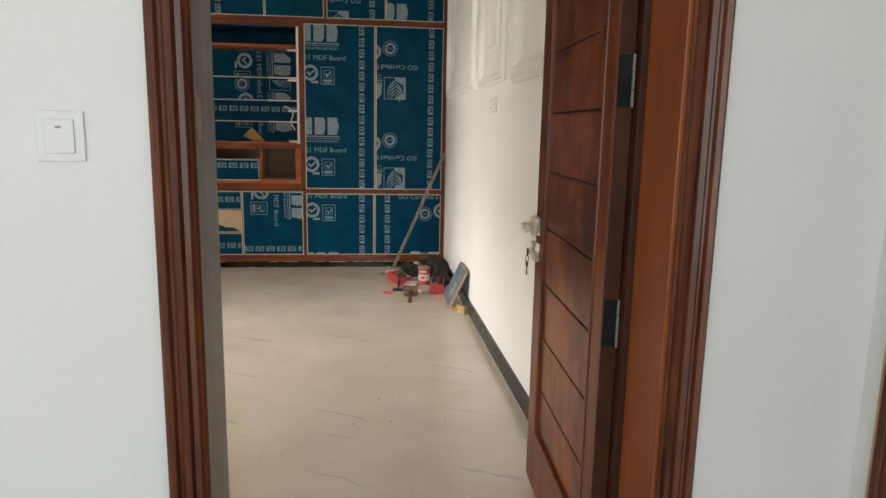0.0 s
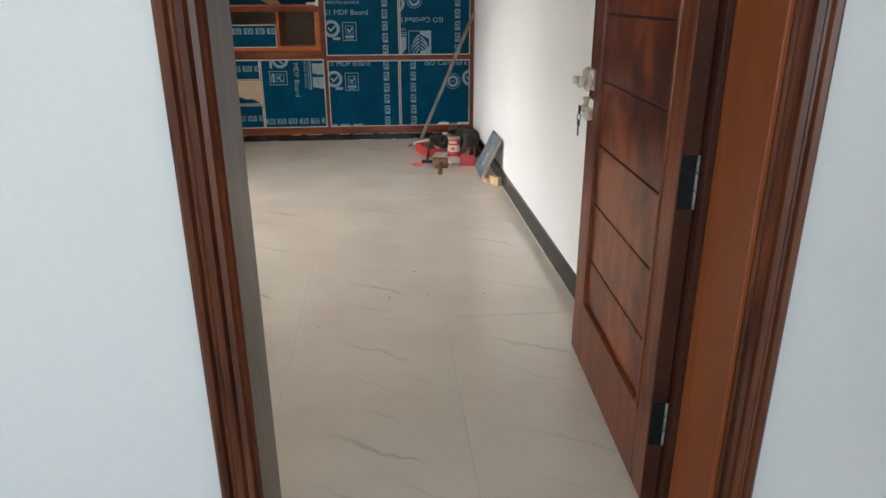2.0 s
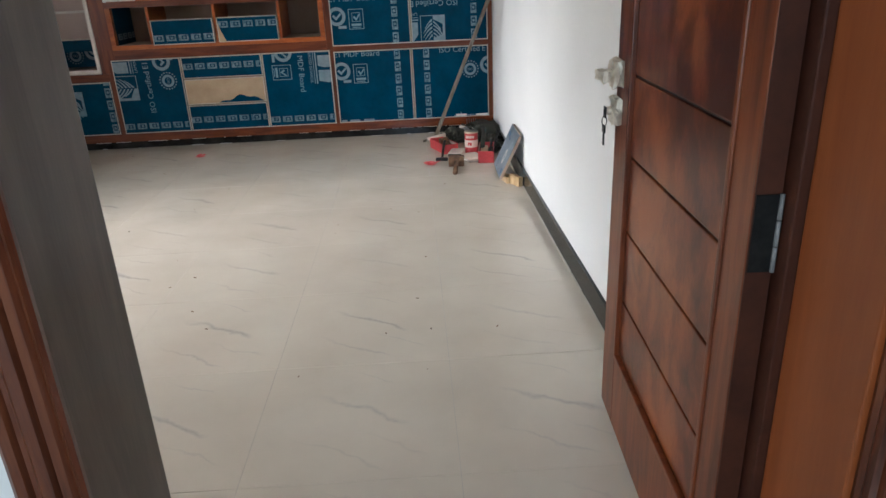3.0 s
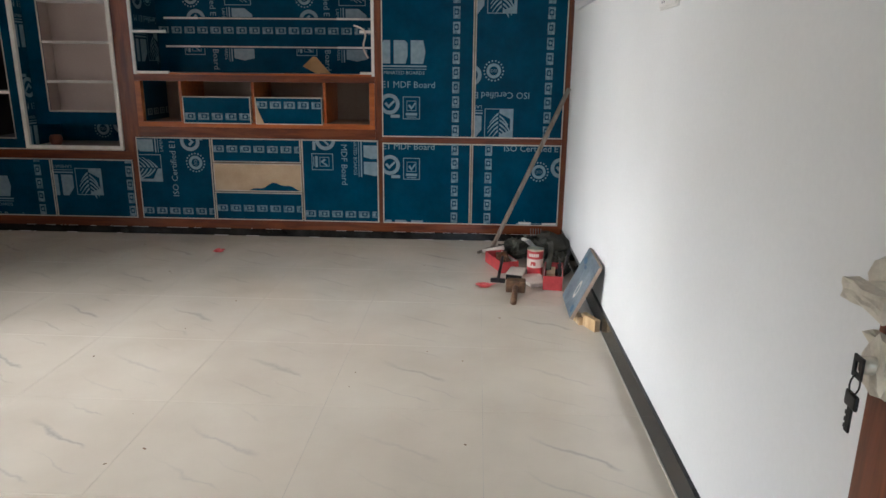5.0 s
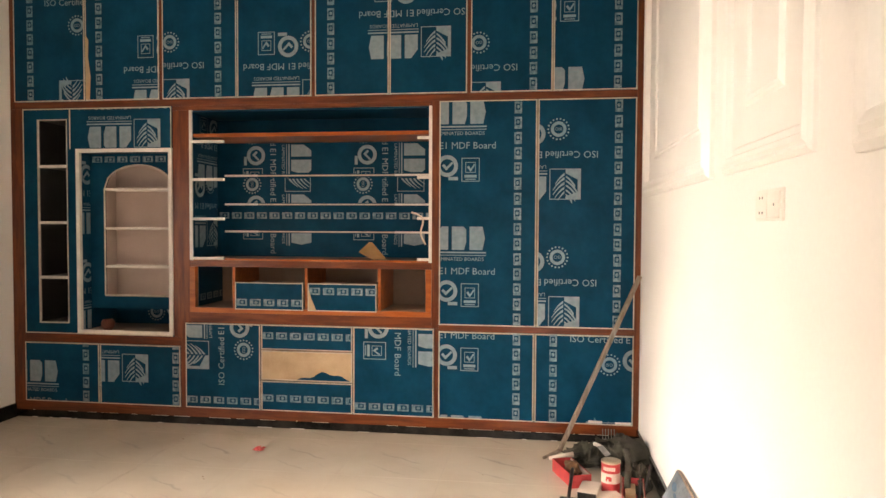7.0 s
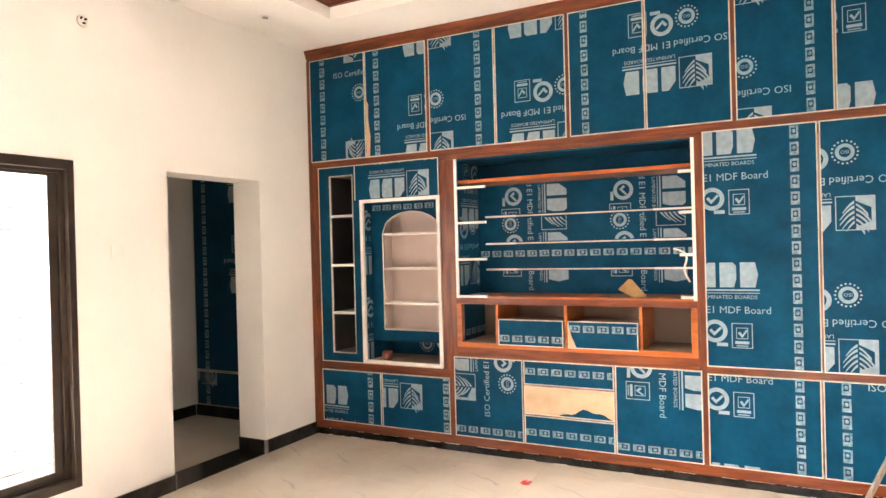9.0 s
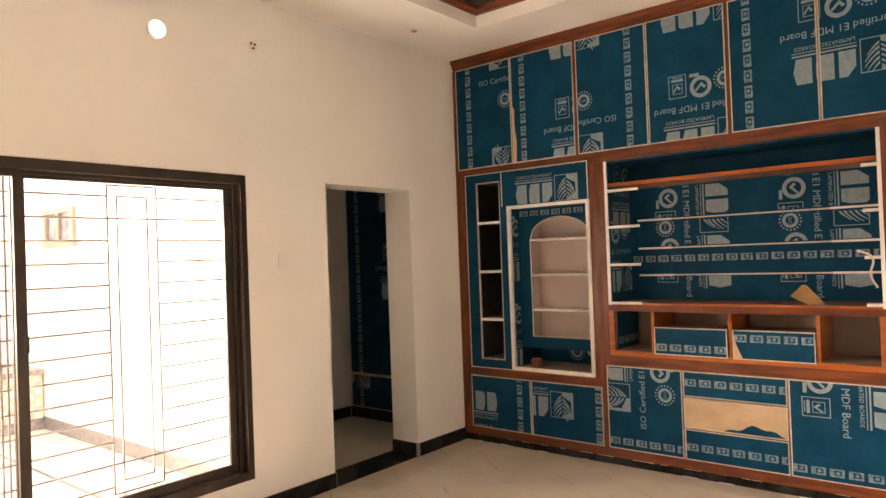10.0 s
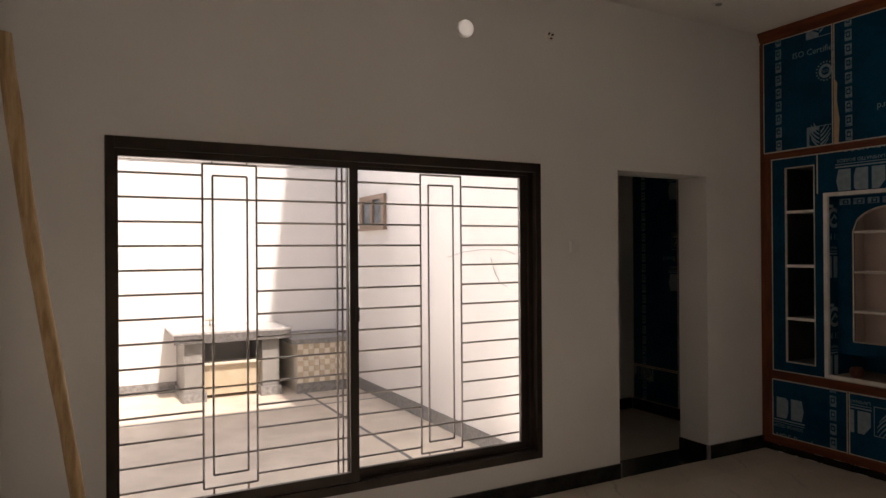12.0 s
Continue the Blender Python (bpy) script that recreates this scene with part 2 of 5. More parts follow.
YARDFLOOR = plain("yard_terrazzo", (0.64, 0.555, 0.45), (0.83, 0.735, 0.615), 0.55, scale=3.2, fine=70, bump=0.08, piece=0.06)
GRANITE = plain("grey_granite", (0.16, 0.155, 0.15), (0.30, 0.29, 0.28), 0.4, scale=30, fine=200, bump=0.04)
# granite of the counter top, lightened to carry its sunlight in the colour
SLABTOP = plain("sunlit_granite_top", (0.42, 0.41, 0.40), (0.60, 0.58, 0.56), 0.25, scale=30, fine=200, bump=0.02)
DARKGRANITE = plain("dark_granite", (0.10, 0.095, 0.09), (0.20, 0.19, 0.18), 0.4, scale=30, fine=200, bump=0.04)
# grey legs, darkened with the shade of the counter's front
LEGSTONE = plain("shaded_leg_tile", (0.23, 0.22, 0.205), (0.30, 0.285, 0.265), 0.45, scale=6, fine=120, bump=0.04)
SINKTILE = plain("beige_wall_tile", (0.50, 0.41, 0.29), (0.60, 0.50, 0.37), 0.3, scale=8, fine=80, piece=0.10)
SINKTILE2 = plain("cream_wall_tile", (0.68, 0.62, 0.52), (0.76, 0.70, 0.60), 0.3, scale=8, fine=80, piece=0.06)
CONCRETE = plain("roof_concrete", (0.34, 0.33, 0.31), (0.46, 0.44, 0.42), 0.9, scale=2, fine=40, bump=0.2)


def glass_mat():
    m, t, n, l, b = nodes_of("window_glass")
    b.inputs["Transmission Weight"].default_value = 1.0
    b.inputs["Roughness"].default_value = 0.0
    b.inputs["IOR"].default_value = 1.05
    b.inputs["Base Color"].default_value = (0.97, 0.98, 0.97, 1)
    return m


GLASS = glass_mat()


def lamp_mat():
    m, t, n, l, b = nodes_of("frosted_lamp_glass")
    b.inputs["Base Color"].default_value = (0.9, 0.88, 0.84, 1)
    b.inputs["Roughness"].default_value = 0.35
    b.inputs["Emission Color"].default_value = (1, 0.95, 0.86, 1)
    b.inputs["Emission Strength"].default_value = 0.28
    return m


LAMP = lamp_mat()

# ---- building helpers ----
ORIGIN = {}


def thing(name, at, label, category, group="", kind=""):
    ob = new(name)
    ob.location = at
    ob.empty_display_size = 0.1
    ORIGIN[ob.name] = Vector(at)
    return tagged(ob, label, category, group, kind)


def part(name, bm, material, parent=None, label="", smooth=False, local=False):
    """One mesh object from a bmesh in world coordinates (local: in the parent's)."""
    o = Vector((0, 0, 0))
    if parent is not None and not local:
        o = ORIGIN[parent.name]
    if o.length:
        bmesh.ops.translate(bm, vec=-o, verts=bm.verts)
    me = bpy.data.meshes.new(name)
    bm.to_mesh(me)
    bm.free()
    me.materials.append(material)
    if smooth:
        me.shade_smooth()
    ob = new(name, me)
    if parent is not None:
        ob.parent = parent
    ORIGIN[ob.name] = o
    if label:
        ob["label"] = label
    return ob


def box(bm, x0, x1, y0, y1, z0, z1, bev=0.0):
    r = bmesh.ops.create_cube(bm, size=1)
    vs = r["verts"]
    for v in vs:
        v.co = Vector((x0 + (v.co.x + 0.5) * (x1 - x0), y0 + (v.co.y + 0.5) * (y1 - y0), z0 + (v.co.z + 0.5) * (z1 - z0)))
    if bev:
        es = list({e for v in vs for e in v.link_edges})
        bmesh.ops.bevel(bm, geom=es, offset=bev, segments=2, affect="EDGES", profile=0.6)
    return bm


def boxm(x0, x1, y0, y1, z0, z1, bev=0.0):
    return box(bmesh.new(), x0, x1, y0, y1, z0, z1, bev)


def rod(bm, a, b, r, r2=None, seg=10):
    a, b = Vector(a), Vector(b)
    d = b - a
    m = Matrix.Translation((a + b) / 2) @ d.to_track_quat("Z", "Y").to_matrix().to_4x4()
    bmesh.ops.create_cone(bm, cap_ends=True, segments=seg, radius1=r, radius2=r if r2 is None else r2, depth=d.length, matrix=m)
    return bm


def structure(name, bm, material, label="", category=""):
    return tagged(part(name, bm, material), label, category, "", "structure")


def wall_boxes(bm, axis, c0, c1, u0, u1, z0, z1, holes):
    """A wall c0..c1 thick along axis, from u0 to u1, with rectangular holes (u0, u1, z0, z1)."""
    us = sorted({u0, u1, *[h[0] for h in holes], *[h[1] for h in holes]})
    for a, b in zip(us, us[1:]):
        cuts = sorted((h[2], h[3]) for h in holes if h[0] <= a + 1e-6 and h[1] >= b - 1e-6)
        z = z0
        for h0, h1 in [*cuts, (z1, z1)]:
            if h0 > z + 1e-6:
                box(bm, c0, c1, a, b, z, h0) if axis == "x" else box(bm, a, b, c0, c1, z, h0)
            z = h1
    return bm


def profile_run(bm, pts, a, b, out, up):
    """Sweep a profile of (out, up) pairs straight from a to b."""
    a, b, out, up = Vector(a), Vector(b), Vector(out), Vector(up)
    ra = [bm.verts.new(a + out * p + up * q) for p, q in pts]
    rb = [bm.verts.new(b + out * p + up * q) for p, q in pts]
    k = len(pts)
    for i in range(k):
        bm.faces.new((ra[i], ra[(i + 1) % k], rb[(i + 1) % k], rb[i]))
    bm.faces.new(ra)
    bm.faces.new(rb[::-1])
    bmesh.ops.recalc_face_normals(bm, faces=bm.faces)
    return bm

# ---- large structure ----
OX0, OX1, OZ = 3.354, 4.326, 2.1
W, H, DW_IN, DW_OUT = 4.45, 3.24, -5.02, -5.12

structure("wall_west", wall_boxes(bmesh.new(), "x", -0.27, 0.0, DW_OUT, 0.45, 0, H,
          [(-1.467, -0.6, 0, 2.1), (-4.607, -2.115, 0.235, 2.11)]), WALL,
          "cream painted plaster wall with window and doorway", "wall")
structure("wall_east", boxm(W, W + 0.2, DW_IN, 0.45, 0, H), WALL, "cream painted plaster wall with raised mouldings", "wall")
structure("wall_north", boxm(-1.8, W + 0.2, 0.45, 0.65, 0, H), WALL, "plain wall behind the cabinets", "wall")
structure("wall_south", wall_boxes(wall_boxes(bmesh.new(), "y", DW_OUT, DW_IN, 0.0, 5.0, 0, H, [(OX0 - 0.03, OX1 + 0.03, 0, 2.13)]), "y", DW_IN, -4.83, 3.05, W, 0, H, [(3.31, 4.39, 0, 2.13)]), WALL,
          "pale painted wall with the door opening", "wall")
# hall in front of the door
structure("wall_hall_east", wall_boxes(bmesh.new(), "x", 4.82, 5.0, -9.0, DW_OUT, 0, H, [(-6.22, -5.30, 0, 2.1)]), WALL, "pale painted hall wall", "wall")
structure("wall_hall_west", boxm(0.9, 1.1, -9.0, DW_OUT, 0, H), WALL, "pale painted hall wall", "wall")
# unseen wall; its opening is assumed, to let light into the hall
structure("wall_hall_south", wall_boxes(bmesh.new(), "y", -9.2, -9.0, 0.9, 5.0, 0, H, [(1.7, 4.3, 0.4, 2.6)]), WALL, "unseen hall wall with a wide opening assumed for light", "wall")
structure("ceiling_hall", boxm(0.9, 5.0, -9.2, DW_OUT, H, H + 0.12), CEIL, "plain white hall ceiling", "ceiling")
# side room behind the doorway
structure("wall_side_room_west", boxm(-1.72, -1.52, -1.62, 0.45, 0, H), WALL, "plain side room wall", "wall")
structure("wall_yard_north", boxm(-4.8, -0.27, -1.89, -1.62, 0, 3.5), YARDWALL, "white plastered yard wall", "wall")
structure("ceiling_side_room", boxm(-1.8, -0.27, -1.62, 0.45, 2.7, 2.8), CEIL, "plain side room ceiling", "ceiling")
structure("floor_side_room", boxm(-1.52, -0.27, -1.62, 0.45, -0.1, 0.0), TILE, "cream tiled side room floor", "floor")
structure("threshold", boxm(-0.275, 0.004, -1.467, -0.6, -0.1, 0.006), BLACK, "black marble door threshold", "threshold")

# ceiling with a sunk tray edged in brown wood
TX0, TX1, TY0, TY1 = 0.67, W - 0.67, -4.4, -0.54
bm = bmesh.new()
box(bm, 0, TX0, DW_IN, 0.45, H, H + 0.13)
box(bm, TX1, W, DW_IN, 0.45, H, H + 0.13)
box(bm, TX0, TX1, DW_IN, TY0, H, H + 0.13)
box(bm, TX0, TX1, TY1, 0.45, H, H + 0.13)
box(bm, TX0 - 0.3, TX1 + 0.3, TY0 - 0.3, TY1 + 0.3, H + 0.22, H + 0.26)
box(bm, TX0 - 0.3, TX0 - 0.28, TY0 - 0.3, TY1 + 0.3, H + 0.13, H + 0.22)
box(bm, TX1 + 0.28, TX1 + 0.3, TY0 - 0.3, TY1 + 0.3, H + 0.13, H + 0.22)
box(bm, TX0 - 0.28, TX1 + 0.28, TY0 - 0.3, TY0 - 0.28, H + 0.13, H + 0.22)
box(bm, TX0 - 0.28, TX1 + 0.28, TY1 + 0.28, TY1 + 0.3, H + 0.13, H + 0.22)
structure("ceiling", bm, CEIL, "white false ceiling with a sunk tray", "ceiling")
bm = bmesh.new()
for a, b, o in (((TX0, TY0), (TX0, TY1), (1, 0, 0)), ((TX1, TY0), (TX1, TY1), (-1, 0, 0)), ((TX0, TY1), (TX1, TY1), (0, -1, 0)), ((TX0, TY0), (TX1, TY0), (0, 1, 0))):
    profile_run(bm, [(0, 0.0), (0.03, 0.0), (0.05, 0.02), (0.05, 0.045), (0.0, 0.06)], (*a, H + 0.09), (*b, H + 0.09), o, (0, 0, 1))
structure("trim_ceiling_tray", bm, RAIL, "brown wooden edge of the ceiling tray", "trim")

# roof and an unseen block added above it; both shape the yard's shade
structure("roof", boxm(-0.3, 5.2, -9.4, 0.8, 3.52, 3.74), CONCRETE, "flat concrete roof slab", "roof")
structure("yard_shade_block", boxm(-0.3, 4.6, -1.69, 0.8, 3.74, 9.2), YARDWALL, "unseen block above the roof, added to shade the yard", "wall")

# skirting
structure("baseboard_west", wall_boxes(bmesh.new(), "x", 0.0, 0.014, DW_IN, 0.02, 0, 0.1, [(-1.467, -0.6, 0, 0.1)]), BLACK, "black marble skirting", "skirting")
structure("baseboard_reveal", boxm(-0.27, 0.0, -0.614, -0.6, 0.006, 0.1), BLACK, "black marble skirting", "skirting")
structure("baseboard_east", boxm(W - 0.014, W, DW_IN, 0.02, 0, 0.1), BLACK, "black marble skirting", "skirting")
structure("baseboard_south", wall_boxes(bmesh.new(), "y", DW_IN, DW_IN + 0.014, 0.0, W, 0, 0.1, [(3.30, 4.36, 0, 0.1)]), BLACK, "black marble skirting", "skirting")
bm = bmesh.new()
rng = random.Random(8)
y = DW_IN
while y < -0.5:
    w = rng.uniform(0.15, 0.6)
    box(bm, W - 0.014 - rng.uniform(0.003, 0.006), W - 0.0139, y, min(y + w, -0.4), 0.0, rng.uniform(0.003, 0.007))
    y += w * rng.uniform(1.0, 1.15)
structure("trim_skirting_joint", bm, GROUT, "pale grout smeared along the foot of the skirting", "trim")
structure("baseboard_side_room", boxm(-1.52, -1.506, -1.62, 0.08, 0, 0.1), BLACK, "black marble skirting", "skirting")
bm = bmesh.new()
for y0, y1 in ((-0.623, -0.598), (-1.472, -1.462)):
    box(bm, -0.002, 0.018, y0, y1, 0.0, 0.102, 0.002)
structure("trim_skirting_end", bm, GRANITE, "polished grey skirting ends at the doorway", "trim")

# raised mouldings of the east wall
MP = [(0, 0), (0.012, 0.0), (0.022, 0.012), (0.018, 0.024), (0.026, 0.034), (0.022, 0.05), (0.008, 0.058), (0, 0.06)]


def wall_moulding(y0, y1, z0, z1, s=1.0):
    """A mitred rectangular frame of moulding on the east wall."""
    bm = bmesh.new()
    rings = []
    for cy, cz, sy, sz in ((y0, z0, 1, 1), (y1, z0, -1, 1), (y1, z1, -1, -1), (y0, z1, 1, -1)):
        rings.append([bm.verts.new((W - p * s, cy + sy * q * s, cz + sz * q * s)) for p, q in MP])
    for a, b in zip(rings, rings[1:] + rings[:1]):
        for k in range(len(MP) - 1):
            bm.faces.new((a[k], a[k + 1], b[k + 1], b[k]))
    bmesh.ops.recalc_face_normals(bm, faces=bm.faces)
    return bm


for y0, y1, z0, iy0, iy1, iz0, s in ((-1.78, -0.22, 1.60, -1.60, -0.52, 1.80, 1.5), (-2.74, -1.96, 1.60, -2.53, -2.19, 1.80, 1.0), (-4.55, -2.98, 1.57, -4.4, -3.06, 1.63, 1.5)):
    fr = thing("wall_panel_moulding", (W, (y0 + y1) / 2, z0), "cream painted raised moulding frame on the wall", "moulding", "wall mouldings")
    part("outer_frame", wall_moulding(y0, y1, z0, 2.98, s), MOULD, fr)
    part("inner_frame", wall_moulding(iy0, iy1, iz0, 2.80 if iz0 > 1.7 else 2.92, 0.7), MOULD, fr)
    if iz0 > 1.7:
        part("recessed_panel", boxm(W - 0.006, W - 0.001, y0 + 0.08, y1 - 0.08, z0 + 0.08, 2.9), MOULD, fr)

# ---- door, its frame and architraves ----
door = thing("door_frame", (3.84, -5.03, 0), "varnished dark brown wooden door frame with fluted architraves", "door frame", "", "structure")
# this side's shade is in its colour; the right jamb stays plain orange
part("left_jamb", boxm(OX0 - 0.03, OX0, DW_OUT - 0.005, -4.906, 0, OZ, 0.003), JAMBSHADE, door)
bm = bmesh.new()
for a, b, c, d in ((-5.082, -5.040, 1.325, 1.385), (-5.070, -5.046, 1.300, 1.327), (-5.088, -5.066, 1.383, 1.400)):
    box(bm, OX0 - 0.001, OX0 + 0.0012, a, b, c, d, 0.0006)
part("lock_strike", bm, INNER, door, "dull scuffed metal lock strike in the jamb")
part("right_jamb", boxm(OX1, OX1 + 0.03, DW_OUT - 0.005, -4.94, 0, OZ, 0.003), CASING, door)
# wood of the frame, coloured dark for the shade in the gap
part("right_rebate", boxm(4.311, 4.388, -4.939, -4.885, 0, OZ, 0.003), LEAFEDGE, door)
part("head_jamb", boxm(OX0 - 0.03, OX1 + 0.03, DW_OUT - 0.005, -4.94, OZ, OZ + 0.03, 0.003), CASING, door)
AP = [(0, 0.004), (0.012, 0.0), (0.018, 0.006), (0.012, 0.014), (0.018, 0.020), (0.018, 0.034), (0.010, 0.037), (0.020, 0.044), (0.024, 0.058), (0.018, 0.066), (0.020, 0.072), (0.013, 0.075), (0.022, 0.082), (0.026, 0.094), (0.022, 0.102), (0, 0.104)]


def architrave(x, side, z1):
    return profile_run(bmesh.new(), AP, (x, DW_OUT, 0), (x, DW_OUT, z1), (0, -1, 0), (side, 0, 0))


part("left_architrave", architrave(OX0 + 0.010, -0.79, OZ + 0.09), ARCHI, door)
part("right_architrave", architrave(OX1 + 0.009, 0.79, OZ + 0.09), ARCHI, door)
part("head_architrave", profile_run(bmesh.new(), AP, (OX0, DW_OUT - 0.001, OZ), (OX1, DW_OUT - 0.001, OZ), (0, -1, 0), (0, 0, 1)), ARCHI, door)

# the open leaf: local x along its width from the hinge, local y its thickness, seen face at y = 0
LEN, TH, LH = 0.850, 0.040, 2.08
leaf_dir = Vector((0.0516, 1.0, 0)).normalized()
leaf = thing("door_leaf", (4.2675, -4.905, 0.012), "varnished walnut door standing open, with grooved slanting panels", "door")
leaf.rotation_euler = (0, 0, math.atan2(leaf_dir.y, leaf_dir.x))
ORIGIN[leaf.name] = Vector((0, 0, 0))


def lpart(name, bm, mat, parent=None, label="", smooth=False):
    return part(name, bm, mat, parent or leaf, label, smooth, local=True)


SX0, SX1 = 0.086, LEN - 0.128
# thin strip carrying the edge's stain and shade as one dark colour
lpart("dark_edge_strip", boxm(-0.0025, -0.0003, -TH + 0.001, -0.001, 0, LH), LEAFEDGE)
lpart("hinge_stile", boxm(0, SX0, -TH, 0, 0, LH, 0.003), DOORSTILE)
lpart("lock_stile", boxm(SX1, LEN, -TH, 0, 0, LH, 0.003), DOORSTILE)
lpart("bottom_rail", boxm(SX0, SX1, -TH, 0, 0, 0.218, 0.003), DOORSTILE)
lpart("top_rail", boxm(SX0, SX1, -TH, 0, LH - 0.10, LH, 0.003), DOORSTILE)
bm = bmesh.new()
for x0, x1, z0, z1 in ((SX0, SX0 + 0.014, 0.218, LH - 0.1), (SX1 - 0.014, SX1, 0.218, LH - 0.1), (SX0, SX1, 0.218, 0.232), (SX0, SX1, LH - 0.114, LH - 0.1)):
    box(bm, x0, x1, -0.012, 0.004, z0, z1, 0.003)
lpart("panel_bead", bm, DOORSTILE)
gz = [0.232, 0.399, 0.595, 0.791, 0.987, 1.183, 1.379, 1.575, 1.771, LH - 0.114]
for z0, z1 in zip(gz, gz[1:]):
    lpart("panel", boxm(SX0 + 0.014, SX1 - 0.014, -TH + 0.006, -0.008, z0 + 0.003, z1 - 0.003, 0.003), DOORWOOD)
lpart("panel_backing", boxm(SX0, SX1, -TH + 0.002, -0.014, 0.218, LH - 0.1), DARKIN)
for hz in (0.235, 0.853, 1.440):
    hg = lpart("hinge", boxm(-0.0055, -0.0026, -TH + 0.004, -0.002, hz - 0.060, hz + 0.060), HINGE)
    bm = bmesh.new()
    for k in range(3):
        rod(bm, (-0.006, -TH + 0.002, hz - 0.06 + k * 0.041), (-0.006, -TH + 0.002, hz - 0.021 + k * 0.041), 0.0035)
    lpart("hinge_knuckle", bm, GRANITE, hg, "bright worn steel knuckle", True)
# lever handle on its rose and lock with keys, both still in wrinkled wrapping
HX = LEN - 0.042


def wrapped(x0, x1, y0, y1, z0, z1, seed, amount=0.007):
    """A box with loosely crumpled wrapping: faceted creases on every side but the back."""
    bm = boxm(x0, x1, y0, y1, z0, z1)
    bmesh.ops.subdivide_edges(bm, edges=list(bm.edges), cuts=3, use_grid_fill=True)
    for v in bm.verts:
        if v.co.y < y0 + 0.001:
            continue
        q = v.co * 55 + Vector((seed * 3.1, seed, 0))
        v.co += Vector((noise.noise(q), abs(noise.noise(q + Vector((7, 0, 0)))), noise.noise(q + Vector((0, 7, 0))))) * amount * 2
    return bm


hs = lpart("handle_plate", wrapped(HX - 0.028, HX + 0.030, 0.0, 0.022, 0.948, 1.012, 1.0), NICKEL, None, "nickel handle still in wrinkled wrapping")
lpart("lever", wrapped(HX - 0.074, HX + 0.020, 0.044, 0.060, 0.968, 0.992, 4.0, 0.003), NICKEL, hs)
lpart("neck", rod(bmesh.new(), (HX, 0.012, 0.98), (HX, 0.050, 0.98), 0.013, 0.012, 14), NICKEL, hs, "", True)
es = lpart("lock_plate", wrapped(HX - 0.026, HX + 0.026, 0.0, 0.018, 0.856, 0.918, 9.0), NICKEL, None, "wrapped nickel lock plate with key")
lpart("lock_cylinder", rod(bmesh.new(), (HX, 0.01, 0.888), (HX, 0.034, 0.888), 0.011, seg=14), NICKEL, es, "", True)
bm = bmesh.new()
for a in ((-0.011, 0.011, 0.892, 0.899), (-0.011, 0.011, 0.871, 0.878), (-0.011, -0.005, 0.878, 0.892), (0.005, 0.011, 0.878, 0.892)):
    box(bm, HX + a[0], HX + a[1], 0.036, 0.039, a[2], a[3], 0.0005)
box(bm, HX - 0.003, HX + 0.003, 0.030, 0.036, 0.880, 0.896)
lpart("key", bm, STEEL, es)
bm = bmesh.new()
for k in range(12):
    a0, a1 = 2 * math.pi * k / 12, 2 * math.pi * (k + 1) / 12
    rod(bm, (HX, 0.038 + 0.006 * math.cos(a0), 0.862 + 0.013 * math.sin(a0)), (HX, 0.038 + 0.006 * math.cos(a1), 0.862 + 0.013 * math.sin(a1)), 0.0012, seg=6)
lpart("key_ring", bm, STEEL, es, "", True)
bm = bmesh.new()
box(bm, HX - 0.014, HX + 0.014, 0.036, 0.041, 0.832, 0.852, 0.003)
box(bm, HX - 0.005, HX + 0.005, 0.037, 0.040, 0.800, 0.833, 0.0008)
for k in range(3):
    box(bm, HX + 0.005, HX + 0.0075, 0.037, 0.040, 0.803 + k * 0.009, 0.808 + k * 0.009)
lpart("hanging_key", bm, STEEL, es)

# second door frame round the corner in the hall
d2 = thing("door_2", (4.82, -5.76, 0), "closed dark wooden door in a varnished frame", "door", "", "structure")
bm = bmesh.new()
profile_run(bm, AP, (4.82, -5.30, 0), (4.82, -5.30, 2.19), (-1, 0, 0), (0, 1, 0))
profile_run(bm, AP, (4.82, -6.22, 0), (4.82, -6.22, 2.19), (-1, 0, 0), (0, -1, 0))
profile_run(bm, AP, (4.8198, -6.22, 2.1), (4.8198, -5.30, 2.1), (-1, 0, 0), (0, 0, 1))
part("architrave", bm, ARCHI, d2)
part("edge_strip", boxm(4.80, 4.82, -5.196, -5.190, 0, 2.19), PINE, d2, "pale strip along the edge of the architrave")
part("leaf", boxm(4.87, 4.91, -6.22, -5.30, 0.01, 2.1), DOORSTILE, d2)

# ---- window with sliding sashes and grille ----
win = thing("window_1", (-0.04, -3.36, 0.235), "brown aluminium sliding window with two glass sashes", "window", "", "structure")
Y0, Y1, Z0, Z1 = -4.605, -2.117, 0.237, 2.108
bm = bmesh.new()
for a in ((Y0, Y0 + 0.04, Z0, Z1), (Y1 - 0.04, Y1, Z0, Z1), (Y0 + 0.04, Y1 - 0.04, Z0, Z0 + 0.05), (Y0 + 0.04, Y1 - 0.04, Z1 - 0.055, Z1)):
    box(bm, -0.10, 0.006, *a, 0.002)
part("window_frame", bm, ALU, win)
bm = bmesh.new()
box(bm, -0.045, -0.035, Y0 + 0.04, Y1 - 0.04, Z0 + 0.05, Z0 + 0.065)
box(bm, -0.045, -0.035, Y0 + 0.04, Y1 - 0.04, Z1 - 0.075, Z1 - 0.055)
part("track", bm, ALU, win)


